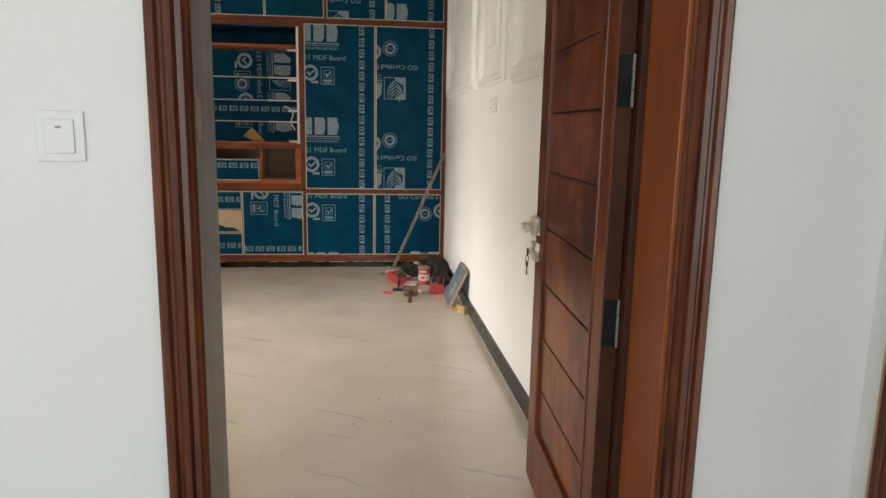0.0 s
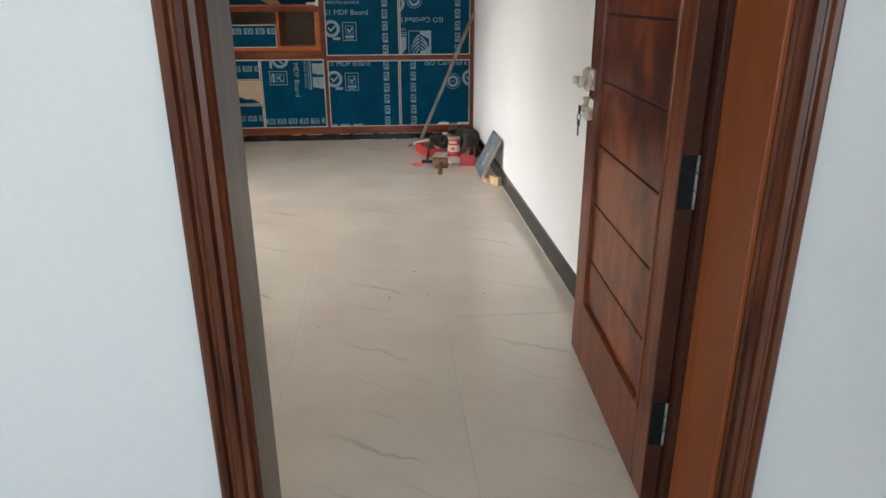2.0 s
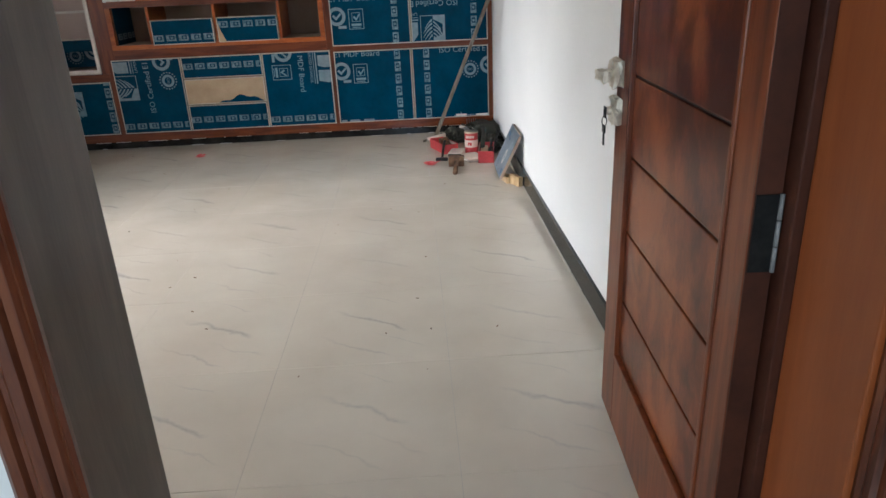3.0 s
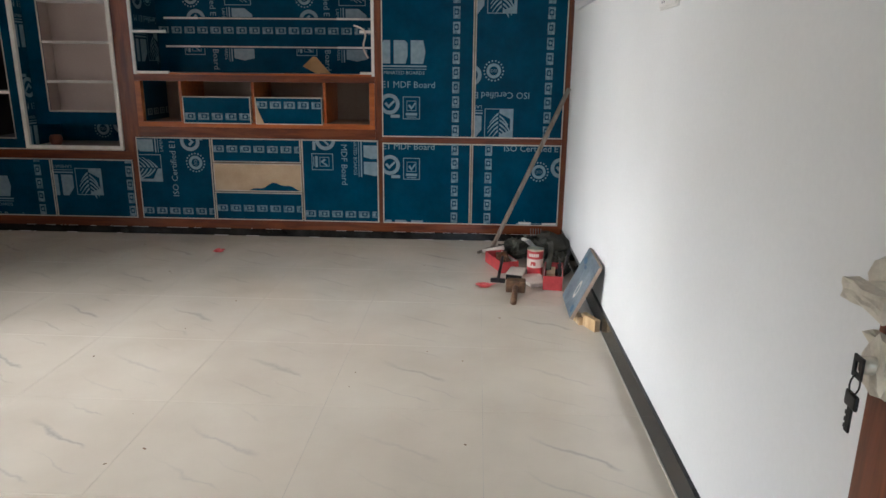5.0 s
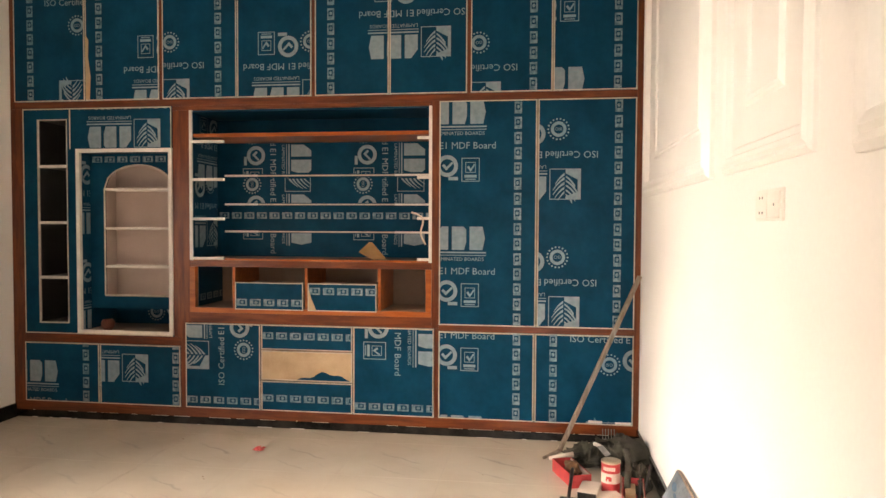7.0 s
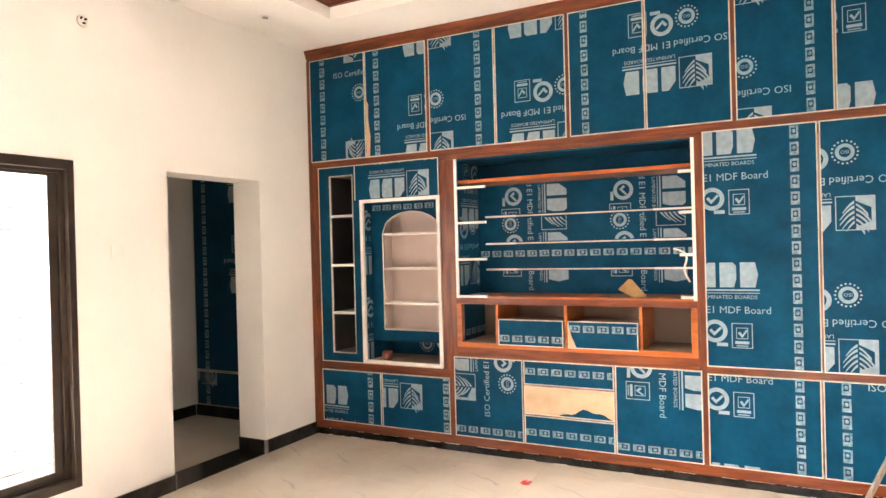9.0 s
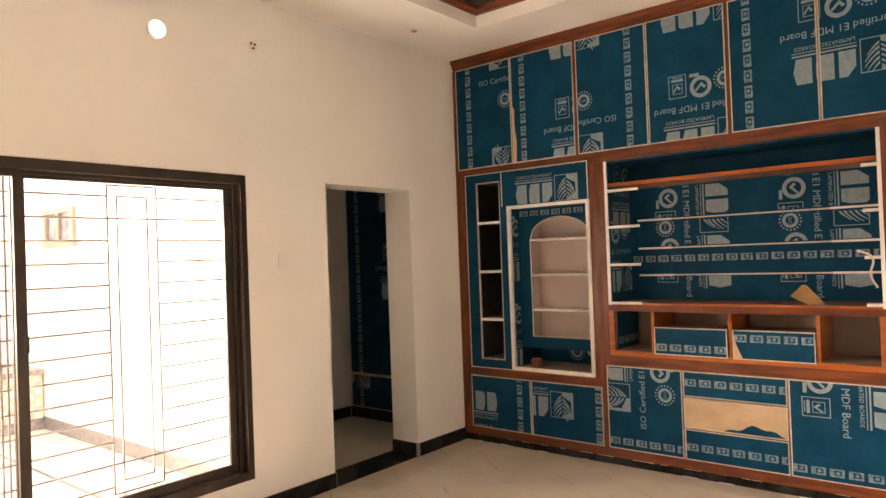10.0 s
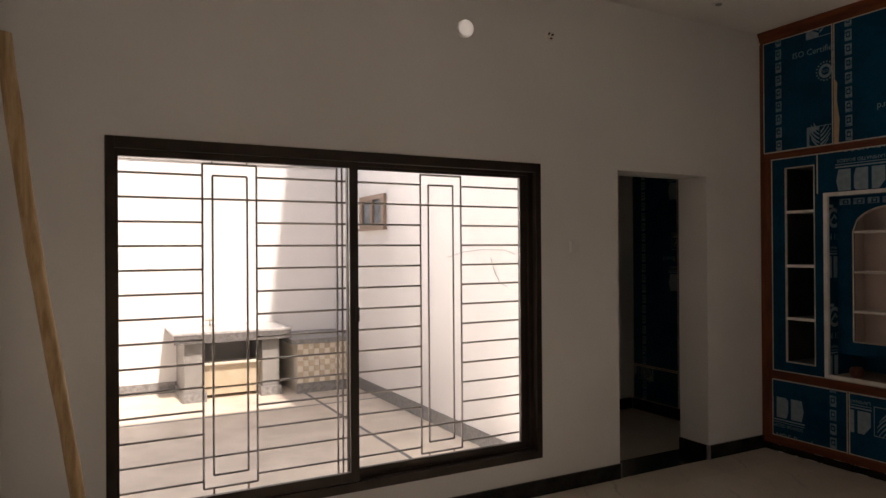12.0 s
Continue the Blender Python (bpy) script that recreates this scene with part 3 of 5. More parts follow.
def sash(x0, x1, y0, y1):
    bm = bmesh.new()
    z0, z1, w = Z0 + 0.052, Z1 - 0.057, 0.035
    for a in ((y0, y0 + w + 0.015, z0, z1), (y1 - w - 0.015, y1, z0, z1), (y0 + w, y1 - w, z0, z0 + w + 0.02), (y0 + w, y1 - w, z1 - w, z1)):
        box(bm, x0, x1, *a, 0.002)
    s = part("sash", bm, ALU, win)
    g = part("pane", boxm((x0 + x1) / 2 - 0.002, (x0 + x1) / 2 + 0.002, y0 + w, y1 - w, z0 + w, z1 - w), GLASS, s)
    g.visible_shadow = False
    return s


sash(-0.03, -0.004, Y0 + 0.005, -3.352)
s2 = sash(-0.075, -0.049, -3.40, Y1 - 0.075)
part("fixed_post", boxm(-0.095, -0.03, Y1 - 0.074, Y1 - 0.041, Z0 + 0.05, Z1 - 0.055, 0.002), ALU, win)
bm = bmesh.new()
box(bm, -0.004, 0.012, -3.372, -3.352, 1.17, 1.25, 0.003)
part("sash_latch", bm, STEEL, win)

gr = thing("window_grille", (-0.135, -3.36, 0.24), "cream painted steel window grille with rectangle motifs", "grille")
GX, R = -0.135, 0.006


def bar(a, b):
    part("grille_bar", rod(bmesh.new(), a, b, R, seg=8), GRILLE, gr, "", True)


cols = ((-4.153, -3.878, -4.103, -3.927), (-2.905, -2.626, -2.852, -2.682))
for i in range(15):
    zz = 0.380 + i * 0.1211
    full = i in (1, 12)
    xs = [Y0, cols[0][0], cols[0][1], cols[1][0], cols[1][1], Y1]
    if full:
        bar((GX, Y0 + 0.003, zz), (GX, Y1 - 0.003, zz))
    elif i < 14:
        for k in (0, 2, 4):
            bar((GX, xs[k] + (0.003 if k == 0 else 0), zz), (GX, xs[k + 1] - (0.003 if k == 4 else 0), zz))
for a, b, c, d in cols:
    for u0, u1, v0, v1 in ((a, b, 0.34, 2.015), (c, d, 0.405, 1.955)):
        for s0, s1 in (((u0, v0), (u1, v0)), ((u1, v0), (u1, v1)), ((u1, v1), (u0, v1)), ((u0, v1), (u0, v0))):
            bar((GX, *s0), (GX, *s1))
    for yy in (c, d):
        bar((GX, yy, 0.237), (GX, yy, 0.34))
        bar((GX, yy, 2.015), (GX, yy, 2.108))
for yy in (-3.43, -3.40):
    bar((GX, yy, 0.237), (GX, yy, 2.108))

# ---- printed film on the boards ----


def quad(bm, pts):
    bm.faces.new([bm.verts.new((x, y, 0)) for x, y in pts])


def ring(bm, cx, cy, r0, r1, n=24):
    for i in range(n):
        a, b = 2 * math.pi * i / n, 2 * math.pi * (i + 1) / n
        quad(bm, [(cx + r0 * math.cos(a), cy + r0 * math.sin(a)), (cx + r1 * math.cos(a), cy + r1 * math.sin(a)),
                  (cx + r1 * math.cos(b), cy + r1 * math.sin(b)), (cx + r0 * math.cos(b), cy + r0 * math.sin(b))])


def rect_outline(bm, x0, x1, y0, y1, w):
    for a, b, c, d in ((x0, x1, y0, y0 + w), (x0, x1, y1 - w, y1), (x0, x0 + w, y0 + w, y1 - w), (x1 - w, x1, y0 + w, y1 - w)):
        quad(bm, [(a, c), (b, c), (b, d), (a, d)])


def letters(bm, text, size, x, y, align="LEFT"):
    cu = bpy.data.curves.new("lettering", "FONT")
    cu.body, cu.size, cu.align_x = text, size, align
    cu.resolution_u = 2
    ob = bpy.data.objects.new("lettering", cu)
    scene.collection.objects.link(ob)
    dg = bpy.context.evaluated_depsgraph_get()
    me = bpy.data.meshes.new_from_object(ob.evaluated_get(dg))
    me.transform(Matrix.Translation((x, y, 0)))
    bm.from_mesh(me)
    bpy.data.objects.remove(ob)
    bpy.data.curves.remove(cu)
    bpy.data.meshes.remove(me)


def motif_mesh():
    """One print of the film: leaf badge, three maker's blocks, bars, a line of words, seals."""
    bm = bmesh.new()
    rect_outline(bm, -0.215, -0.015, -0.10, 0.10, 0.005)
    # leaf: pale ribs on the one half, pale ground between dark ribs on the other
    cx = -0.115

    def rib(s, base, lift, tip, w0, w1):
        prev = None
        for q in range(7):
            u = q / 6
            c = (cx - s * (0.004 + tip * u), -base - lift * math.sin(u * 1.5) + 0.75 * tip * u * u)
            w = w0 + (w1 - w0) * u
            cur = ((c[0], c[1] + w), (c[0], c[1] - w))
            if prev:
                quad(bm, [prev[0], prev[1], cur[1], cur[0]])
            prev = cur
    for k, (base, tip) in enumerate(((0.064, 0.060), (0.036, 0.074), (0.006, 0.074), (-0.024, 0.062), (-0.052, 0.042))):
        rib(-1, base, -0.020, tip, 0.009, 0.004)
        rib(1, base - 0.015, -0.020, tip, 0.006, 0.010)
    quad(bm, [(cx - 0.080, -0.095), (-0.21, -0.095), (-0.21, 0.095), (cx - 0.080, 0.095)])
    quad(bm, [(cx - 0.003, -0.070), (cx - 0.080, -0.030), (cx - 0.080, -0.095), (cx - 0.003, -0.095)])
    quad(bm, [(cx - 0.003, 0.095), (cx - 0.080, 0.095), (cx - 0.080, 0.050), (cx - 0.003, 0.080)])
    # maker's mark as three plain blocks, each with one bite
    y0, y1 = -0.05, 0.105
    ym = (y0 + y1) / 2
    quad(bm, [(0.006, y0), (0.094, y0), (0.094, y1), (0.050, y1), (0.006, ym + 0.02)])
    quad(bm, [(0.118, y0), (0.200, y0), (0.214, y0 + 0.05), (0.214, y1 - 0.02), (0.196, y1), (0.118, y1)])
    quad(bm, [(0.236, y0), (0.322, y0), (0.338, ym), (0.322, y1), (0.236, y1)])
    quad(bm, [(0.0, -0.072), (0.345, -0.072), (0.345, -0.062), (0.0, -0.062)])
    quad(bm, [(0.0, -0.088), (0.345, -0.088), (0.345, -0.083), (0.0, -0.083)])
    letters(bm, "LAMINATED BOARDS", 0.034, 0.005, -0.122)
    letters(bm, "ISO Certified", 0.063, 0.015, -0.212, "RIGHT")
    letters(bm, "E1 MDF Board", 0.063, 0.03, -0.212)
    # round seal
    sx, sy = -0.07, -0.355
    ring(bm, sx, sy, 0.030, 0.050)
    letters(bm, "ISO", 0.030, sx, sy - 0.011, "CENTER")
    for i in range(18):
        a = 2 * math.pi * i / 18
        ring(bm, sx + 0.066 * math.cos(a), sy + 0.066 * math.sin(a), 0.0001, 0.0065, 6)
    # tick in a circle
    cx, cy = 0.085, -0.325
    ring(bm, cx, cy, 0.046, 0.072)
    quad(bm, [(cx - 0.036, cy + 0.002), (cx - 0.022, cy + 0.014), (cx - 0.004, cy - 0.006), (cx - 0.006, cy - 0.030)])
    quad(bm, [(cx - 0.006, cy - 0.030), (cx - 0.004, cy - 0.006), (cx + 0.030, cy + 0.028), (cx + 0.040, cy + 0.018)])
    quad(bm, [(cx + 0.008, cy - 0.094), (cx + 0.072, cy - 0.094), (cx + 0.072, cy - 0.072), (cx + 0.008, cy - 0.072)])
    # tick in a box
    bx, by = 0.24, -0.350
    rect_outline(bm, bx - 0.060, bx + 0.060, by - 0.078, by + 0.078, 0.005)
    rect_outline(bm, bx - 0.034, bx + 0.034, by - 0.020, by + 0.050, 0.004)
    quad(bm, [(bx - 0.024, by + 0.016), (bx - 0.012, by + 0.026), (bx + 0.002, by + 0.006), (bx, by - 0.014)])
    quad(bm, [(bx, by - 0.014), (bx + 0.002, by + 0.006), (bx + 0.024, by + 0.040), (bx + 0.030, by + 0.030)])
    quad(bm, [(bx - 0.040, by - 0.052), (bx + 0.040, by - 0.052), (bx + 0.040, by - 0.034), (bx - 0.040, by - 0.034)])
    quad(bm, [(bx - 0.034, by - 0.066), (bx + 0.034, by - 0.066), (bx + 0.034, by - 0.060), (bx - 0.034, by - 0.060)])
    me = bpy.data.meshes.new("film_motif")
    bm.to_mesh(me)
    bm.free()
    return me


MOTIF = motif_mesh()


def trim_film(name, bm, x0, x1, z0, z1, y, mat, parent, label):
    """Cut flat marks to the board's outline and lay them on its face."""
    e = 0.006
    for co, no in (((x0 + e, 0, 0), (-1, 0, 0)), ((x1 - e, 0, 0), (1, 0, 0)), ((0, z0 + e, 0), (0, -1, 0)), ((0, z1 - e, 0), (0, 1, 0))):
        bmesh.ops.bisect_plane(bm, geom=[*bm.verts, *bm.edges, *bm.faces], plane_co=co, plane_no=no, clear_outer=True)
    for v in bm.verts:
        v.co = Vector((v.co.x, y, v.co.y))
    bmesh.ops.recalc_face_normals(bm, faces=bm.faces)
    if len(bm.faces):
        part(name, bm, mat, parent, label)["kind"] = "stuff"
    else:
        bm.free()


def stamp_marks():
    """One small stamp, 78 by 48 mm: a filled plate with a round seal standing in a clear field."""
    marks = [[(a, c), (b, c), (b, d), (a, d)] for a, b, c, d in ((0, 0.024, -0.024, 0.024), (0.024, 0.078, 0.013, 0.024), (0.024, 0.078, -0.024, -0.015), (0.064, 0.078, -0.015, 0.013))]
    for i in range(4):
        a = 0.5 * math.pi * i
        marks.append([(0.044, -0.001)] + [(0.044 + 0.0125 * math.cos(a + k * math.pi / 4), -0.001 + 0.0105 * math.sin(a + k * math.pi / 4)) for k in range(3)])
    return marks


STAMP = stamp_marks()


def film_print(parent, x0, x1, z0, z1, y, motifs=(), vstrips=(), hstrips=(), normal=-1):
    """Printed marks of one board, trimmed to its outline. motifs: (x, z, turn)."""
    bm = bmesh.new()
    for mx, mz, turn in motifs:
        old = set(bm.verts)
        bm.from_mesh(MOTIF)
        m = Matrix.Translation((mx, mz, 0)) @ Matrix.Rotation(radians(turn), 4, "Z")
        for v in bm.verts:
            if v not in old:
                v.co = m @ v.co
    trim_film("film_print", bm, x0, x1, z0, z1, y, PRINT, parent, "pale printed marks on the film")
    bm = bmesh.new()
    for k, along in [(s, 1) for s in vstrips] + [(s, 0) for s in hstrips]:
        lo, hi = (z0, z1) if along else (x0, x1)
        p = lo + 0.012
        while p < hi:
            for pts in STAMP:
                quad(bm, [(k + v, p + u) if along else (p + u, k - v) for u, v in pts])
            p += 0.099
    trim_film("stamp_border", bm, x0, x1, z0, z1, y - 0.0004, STRIP, parent, "row of small grey stamps on the film")


def side_print(parent, y0, y1, z0, z1, x, motifs=(), rows=()):
    """Printed marks on a board that faces along x: motifs (y, z, turn), rows of stamps at heights."""
    bm = bmesh.new()
    for my, mz, turn in motifs:
        old = set(bm.verts)
        bm.from_mesh(MOTIF)
        m = Matrix.Translation((my, mz, 0)) @ Matrix.Rotation(radians(turn), 4, "Z")
        for v in bm.verts:
            if v not in old:
                v.co = m @ v.co
    for k in rows:
        p = y0 + 0.01
        while p < y1:
            for pts in STAMP:
                quad(bm, [(p + u, k - v) for u, v in pts])
            p += 0.099
    for co, no in (((y0, 0, 0), (-1, 0, 0)), ((y1, 0, 0), (1, 0, 0)), ((0, z0, 0), (0, -1, 0)), ((0, z1, 0), (0, 1, 0))):
        bmesh.ops.bisect_plane(bm, geom=[*bm.verts, *bm.edges, *bm.faces], plane_co=co, plane_no=no, clear_outer=True)
    for v in bm.verts:
        v.co = Vector((x, v.co.x, v.co.y))
    part("film_print", bm, PRINT, parent, "pale printed marks on the film")["kind"] = "stuff"


# ---- wall of cabinets ----
def board(name, parent, x0, x1, z0, z1, y0=-0.004, th=0.018, mat=None, edge=True, **pr):
    """A film-covered board with its pale edge band and print."""
    g = 0.003
    b = part(name, boxm(x0 + g, x1 - g, y0, y0 + th, z0 + g, z1 - g, 0.001), mat or FILM, parent, "" if mat else "board in blue printed protective film")
    if edge:
        bm, w = bmesh.new(), 0.0065
        for a in ((x0 + g, x0 + g + w, z0 + g, z1 - g), (x1 - g - w, x1 - g, z0 + g, z1 - g), (x0 + g + w, x1 - g - w, z0 + g, z0 + g + w), (x0 + g + w, x1 - g - w, z1 - g - w, z1 - g)):
            box(bm, a[0], a[1], y0 - 0.0015, y0 + th * 0.8, a[2], a[3])
        part("edge_band", bm, EDGE, b)
    if pr:
        film_print(b, x0, x1, z0, z1, y0 - 0.0012, **pr)
    return b


def carcass(parent, x0, x1, z0, z1, back=0.44, mat=None, front=0.036):
    bm, t = bmesh.new(), 0.016
    m = mat or INNER
    box(bm, x0, x0 + t, front, back, z0, z1)
    box(bm, x1 - t, x1, front, back, z0, z1)
    box(bm, x0 + t, x1 - t, front, back, z0, z0 + t)
    box(bm, x0 + t, x1 - t, front, back, z1 - t, z1)
    box(bm, x0 + t, x1 - t, back - 0.008, back, z0 + t, z1 - t)
    return part("body", bm, m, parent)


frame_ob = thing("cabinet_face_frame", (2.22, 0.02, 0), "red-brown laminated face frame of the wall cabinets", "cabinet frame")
FY0, FY1 = 0.003, 0.036


def rail(x0, x1, z0, z1, y0=FY0, mat=None):
    part("rail", boxm(x0, x1, y0, FY1, z0, z1, 0.0015), mat or RAIL, frame_ob)


def stile(x0, x1, z0, z1, y0=FY0):
    part("stile", boxm(x0, x1, y0, FY1, z0, z1, 0.0015), STILE, frame_ob)


rail(0.036, 4.414, 2.243, 2.290)
rail(1.25, 3.092, 2.212, 2.243)
rail(0.10, 1.30, 0.560, 0.622)
rail(1.378, 3.092, 0.728, 0.802)
rail(3.140, 4.414, 0.712, 0.752)
rail(1.378, 3.092, 1.122, 1.168)
rail(0.0, W, 0.058, 0.124)
stile(0.0, 0.036, 2.243, 3.15)
stile(0.0, 0.10, 0.124, 2.243)
stile(4.414, W, 0.124, 3.15)
stile(1.25, 1.378, 0.622, 2.212)
stile(1.30, 1.338, 0.124, 0.622)
stile(3.092, 3.140, 0.728, 2.243)
stile(3.112, 3.140, 0.124, 0.728)
for x in (1.17, 2.275, 3.335):
    stile(x - 0.012, x + 0.012, 2.290, 3.15)
CP = [(0, 0.0), (0.008, 0.0), (0.010, 0.018), (0.022, 0.030), (0.024, 0.050), (0.038, 0.066), (0.040, 0.089), (0, 0.089)]
part("cornice", profile_run(bmesh.new(), CP, (0, 0.02, 3.15), (W, 0.02, 3.15), (0, -1, 0), (0, 0, 1)), RAIL, frame_ob)
part("plinth", boxm(0.0, W, 0.018, 0.04, 0.0, 0.058), BLACK, frame_ob, "black marble plinth")
# bright splashes of filler along the plinth top
bm = bmesh.new()
rng = random.Random(4)
for i in range(60):
    x = rng.uniform(0.1, 4.2)
    w = rng.uniform(0.008, 0.11)
    z = rng.choice((0.053, 0.054, 0.0))
    box(bm, x, min(x + w, W - 0.02), 0.012, 0.0178, z, z + rng.uniform(0.0015, 0.004))
part("filler_smears", bm, WHITE_EDGE, frame_ob, "white filler smeared along the plinth")["kind"] = "stuff"

uppers = ((0.036, 0.595, [(0.61, 3.18, 0), (0.61, 2.34, 0)], [0.17]), (0.597, 1.160, [(1.30, 2.31, 180), (1.30, 3.15, 180)], [0.705]),
          (1.180, 1.73, [(1.17, 2.33, 180), (1.17, 3.17, 180)], [1.595]), (1.732, 2.265, [(2.185, 2.305, 180), (2.185, 3.145, 180)], []),
          (2.285, 2.80, [(3.0, 2.632, 180)], [2.399]), (2.802, 3.325, [(3.0, 2.632, 180)], []),
          (3.345, 3.88, [(3.33, 2.26, 180), (3.33, 3.10, 180)], [3.755]), (3.882, 4.414, [(3.742, 3.16, 0), (3.742, 2.337, 0)], [4.29]))
for i in range(0, 8, 2):
    a, b = uppers[i], uppers[i + 1]
    u = thing("overhead_cabinet", ((a[0] + b[1]) / 2, 0.2, 2.29), "overhead cabinet with two blue film-covered doors", "cabinet", "overhead cabinets")
    carcass(u, a[0], b[1], 2.292, 3.148)
    for x0, x1, mo, vs in (a, b):
        board("door", u, x0, x1, 2.290, 3.150, motifs=mo, vstrips=vs)

u = bpy.data.objects["overhead_cabinet"]
bm = bmesh.new()
bm.faces.new([bm.verts.new(p) for p in ((0.600, -0.0062, 2.30), (0.632, -0.0062, 2.30), (0.640, -0.0062, 2.46), (0.622, -0.0062, 2.60), (0.626, -0.0062, 2.72), (0.600, -0.0062, 2.76))])
part("peeled_strip", bm, RAWMDF, u, "bare board where the film has peeled")
u = thing("tall_cabinet", (3.78, 0.2, 0.75), "tall wardrobe with two blue film-covered doors", "cabinet")
carcass(u, 3.142, 4.412, 0.754, 2.241)
board("door", u, 3.140, 3.784, 0.752, 2.243, motifs=[(3.11, 2.137, 0), (3.11, 1.307, 0)], vstrips=[3.66])
board("door", u, 3.788, 4.414, 0.752, 2.243, motifs=[(3.85, 1.69, 180), (3.85, 0.86, 180), (3.85, 2.53, 180)], vstrips=[4.30])

u = thing("base_cabinet", (3.78, 0.2, 0.124), "low cabinet with two blue film-covered doors", "cabinet", "base cabinets")
carcass(u, 3.142, 4.412, 0.126, 0.71)
board("door", u, 3.140, 3.776, 0.124, 0.712, motifs=[(3.11, 0.878, 0), (3.11, 0.045, 0)], vstrips=[3.66])
board("door", u, 3.780, 4.414, 0.124, 0.712, motifs=[(4.33, 0.876, 0), (4.33, 0.045, 0)], vstrips=[3.90])

bm = bmesh.new()
bm.faces.new([bm.verts.new(p) for p in ((4.13, -0.0062, 0.136), (4.22, -0.0062, 0.136), (4.22, -0.0062, 0.152), (4.13, -0.0062, 0.154))])
part("film_tear", bm, WHITE_EDGE, u, "pale strip where the film is torn")
bm = bmesh.new()
bm.faces.new([bm.verts.new(p) for p in ((4.30, -0.0062, 0.135), (4.40, -0.0062, 0.135), (4.40, -0.0062, 0.150), (4.30, -0.0062, 0.148))])
part("film_tear", bm, WHITE_EDGE, u, "pale strip where the film is torn")
u = thing("base_cabinet", (2.22, 0.2, 0.124), "low cabinet with torn film on its middle front", "cabinet", "base cabinets")
carcass(u, 1.340, 3.110, 0.126, 0.726)
board("door", u, 1.338, 1.893, 0.124, 0.728, motifs=[(1.416, 0.616, 90)], hstrips=[0.185])
mid = board("drawer_front", u, 1.897, 2.550, 0.552, 0.728, hstrips=[0.65])
mid2 = board("drawer_front", u, 1.897, 2.550, 0.340, 0.548, mat=RAWMDF)
board("drawer_front", u, 1.897, 2.550, 0.124, 0.336, hstrips=[0.215])
bm = bmesh.new()
pts = [(2.16, 0.350)]
for i in range(14):
    t = i / 13
    pts.append((2.16 + 0.375 * t, 0.352 + 0.050 * math.sin(t * 2.9) ** 2 + 0.010 * math.sin(t * 17)))
pts.append((2.535, 0.350))
for (xa, za), (xb, zb) in zip(pts[1:], pts[2:]):
    bm.faces.new([bm.verts.new((x, -0.0056, z)) for x, z in ((xa, 0.349), (xb, 0.349), (xb, zb), (xa, za))])
part("film_scrap", bm, FILM, mid2, "leftover torn strip of blue film")
board("door", u, 2.554, 3.112, 0.124, 0.728, motifs=[(3.055, 0.808, -90)], hstrips=[0.185])

u = thing("base_cabinet", (0.7, 0.2, 0.124), "low cabinet with two blue film-covered doors", "cabinet", "base cabinets")
carcass(u, 0.102, 1.298, 0.126, 0.558)
board("door", u, 0.092, 0.680, 0.124, 0.560, motifs=[(0.014, 0.32, 0)], vstrips=[0.575])
board("door", u, 0.684, 1.302, 0.124, 0.560, motifs=[(0.841, 0.391, 180)], vstrips=[1.265])

# open media shelf
u = thing("media_shelf", (2.23, 0.2, 1.17), "deep open shelf lined with blue printed film", "shelf unit")
SX, SE, SB, ST = 1.378, 3.092, 1.168, 2.212
part("left_side", boxm(SX, SX + 0.014, 0.01, 0.42, SB, ST), FILM, u)
part("right_side", boxm(SE - 0.014, SE, 0.01, 0.42, SB, ST), FILM, u)
part("bottom", boxm(SX + 0.014, SE - 0.014, 0.01, 0.42, SB, SB + 0.012), NICHE, u)
part("top", boxm(SX + 0.014, SE - 0.014, 0.01, 0.42, ST - 0.012, ST), FILM, u)
bk = part("back_panel", boxm(SX + 0.014, SE - 0.014, 0.40, 0.42, SB + 0.012, ST - 0.012), FILM, u)
for z0, z1, mz in ((1.79, 2.045, 2.02), (1.575, 1.775, 1.65), (SB + 0.012, 1.362, 1.608)):
    film_print(bk, SX + 0.014, SE - 0.014, z0, z1, 0.3985, motifs=[(2.02, mz, -90), (2.875, mz, -90)])
film_print(bk, SX + 0.014, SE - 0.014, 1.38, 1.56, 0.3985, hstrips=[1.487])
lf = part("lining_print_panel", boxm(SX + 0.0145, SX + 0.016, 0.03, 0.39, SB + 0.013, ST - 0.013), FILM, u)
side_print(lf, 0.04, 0.38, SB + 0.02, ST - 0.02, SX + 0.0172, motifs=[(0.20, 1.36, 180), (0.42, 1.80, 180)])
for x0, x1 in ((SX, SX + 0.020), (SE - 0.020, SE)):
    part("edge_band", boxm(x0, x1, -0.006, 0.0095, SB, ST, 0.001), WHITE_EDGE, u, "white edge band")
part("upper_shelf", boxm(SX + 0.0165, SE - 0.0145, 0.02, 0.38, 2.026, 2.052, 0.001), NICHE, u, "orange laminated shelf board")
for zz in (1.986, 1.722, 1.448, 1.172):
    part("bracket_strip", boxm(SX + 0.021, SX + 0.25, -0.004, 0.02, zz, zz + 0.018, 0.001), WHITE_EDGE, u, "short white edged strip")
    part("bracket_strip", boxm(SE - 0.10, SE - 0.021, -0.004, 0.02, zz + 0.008, zz + 0.026, 0.001), WHITE_EDGE, u, "short white edged strip")
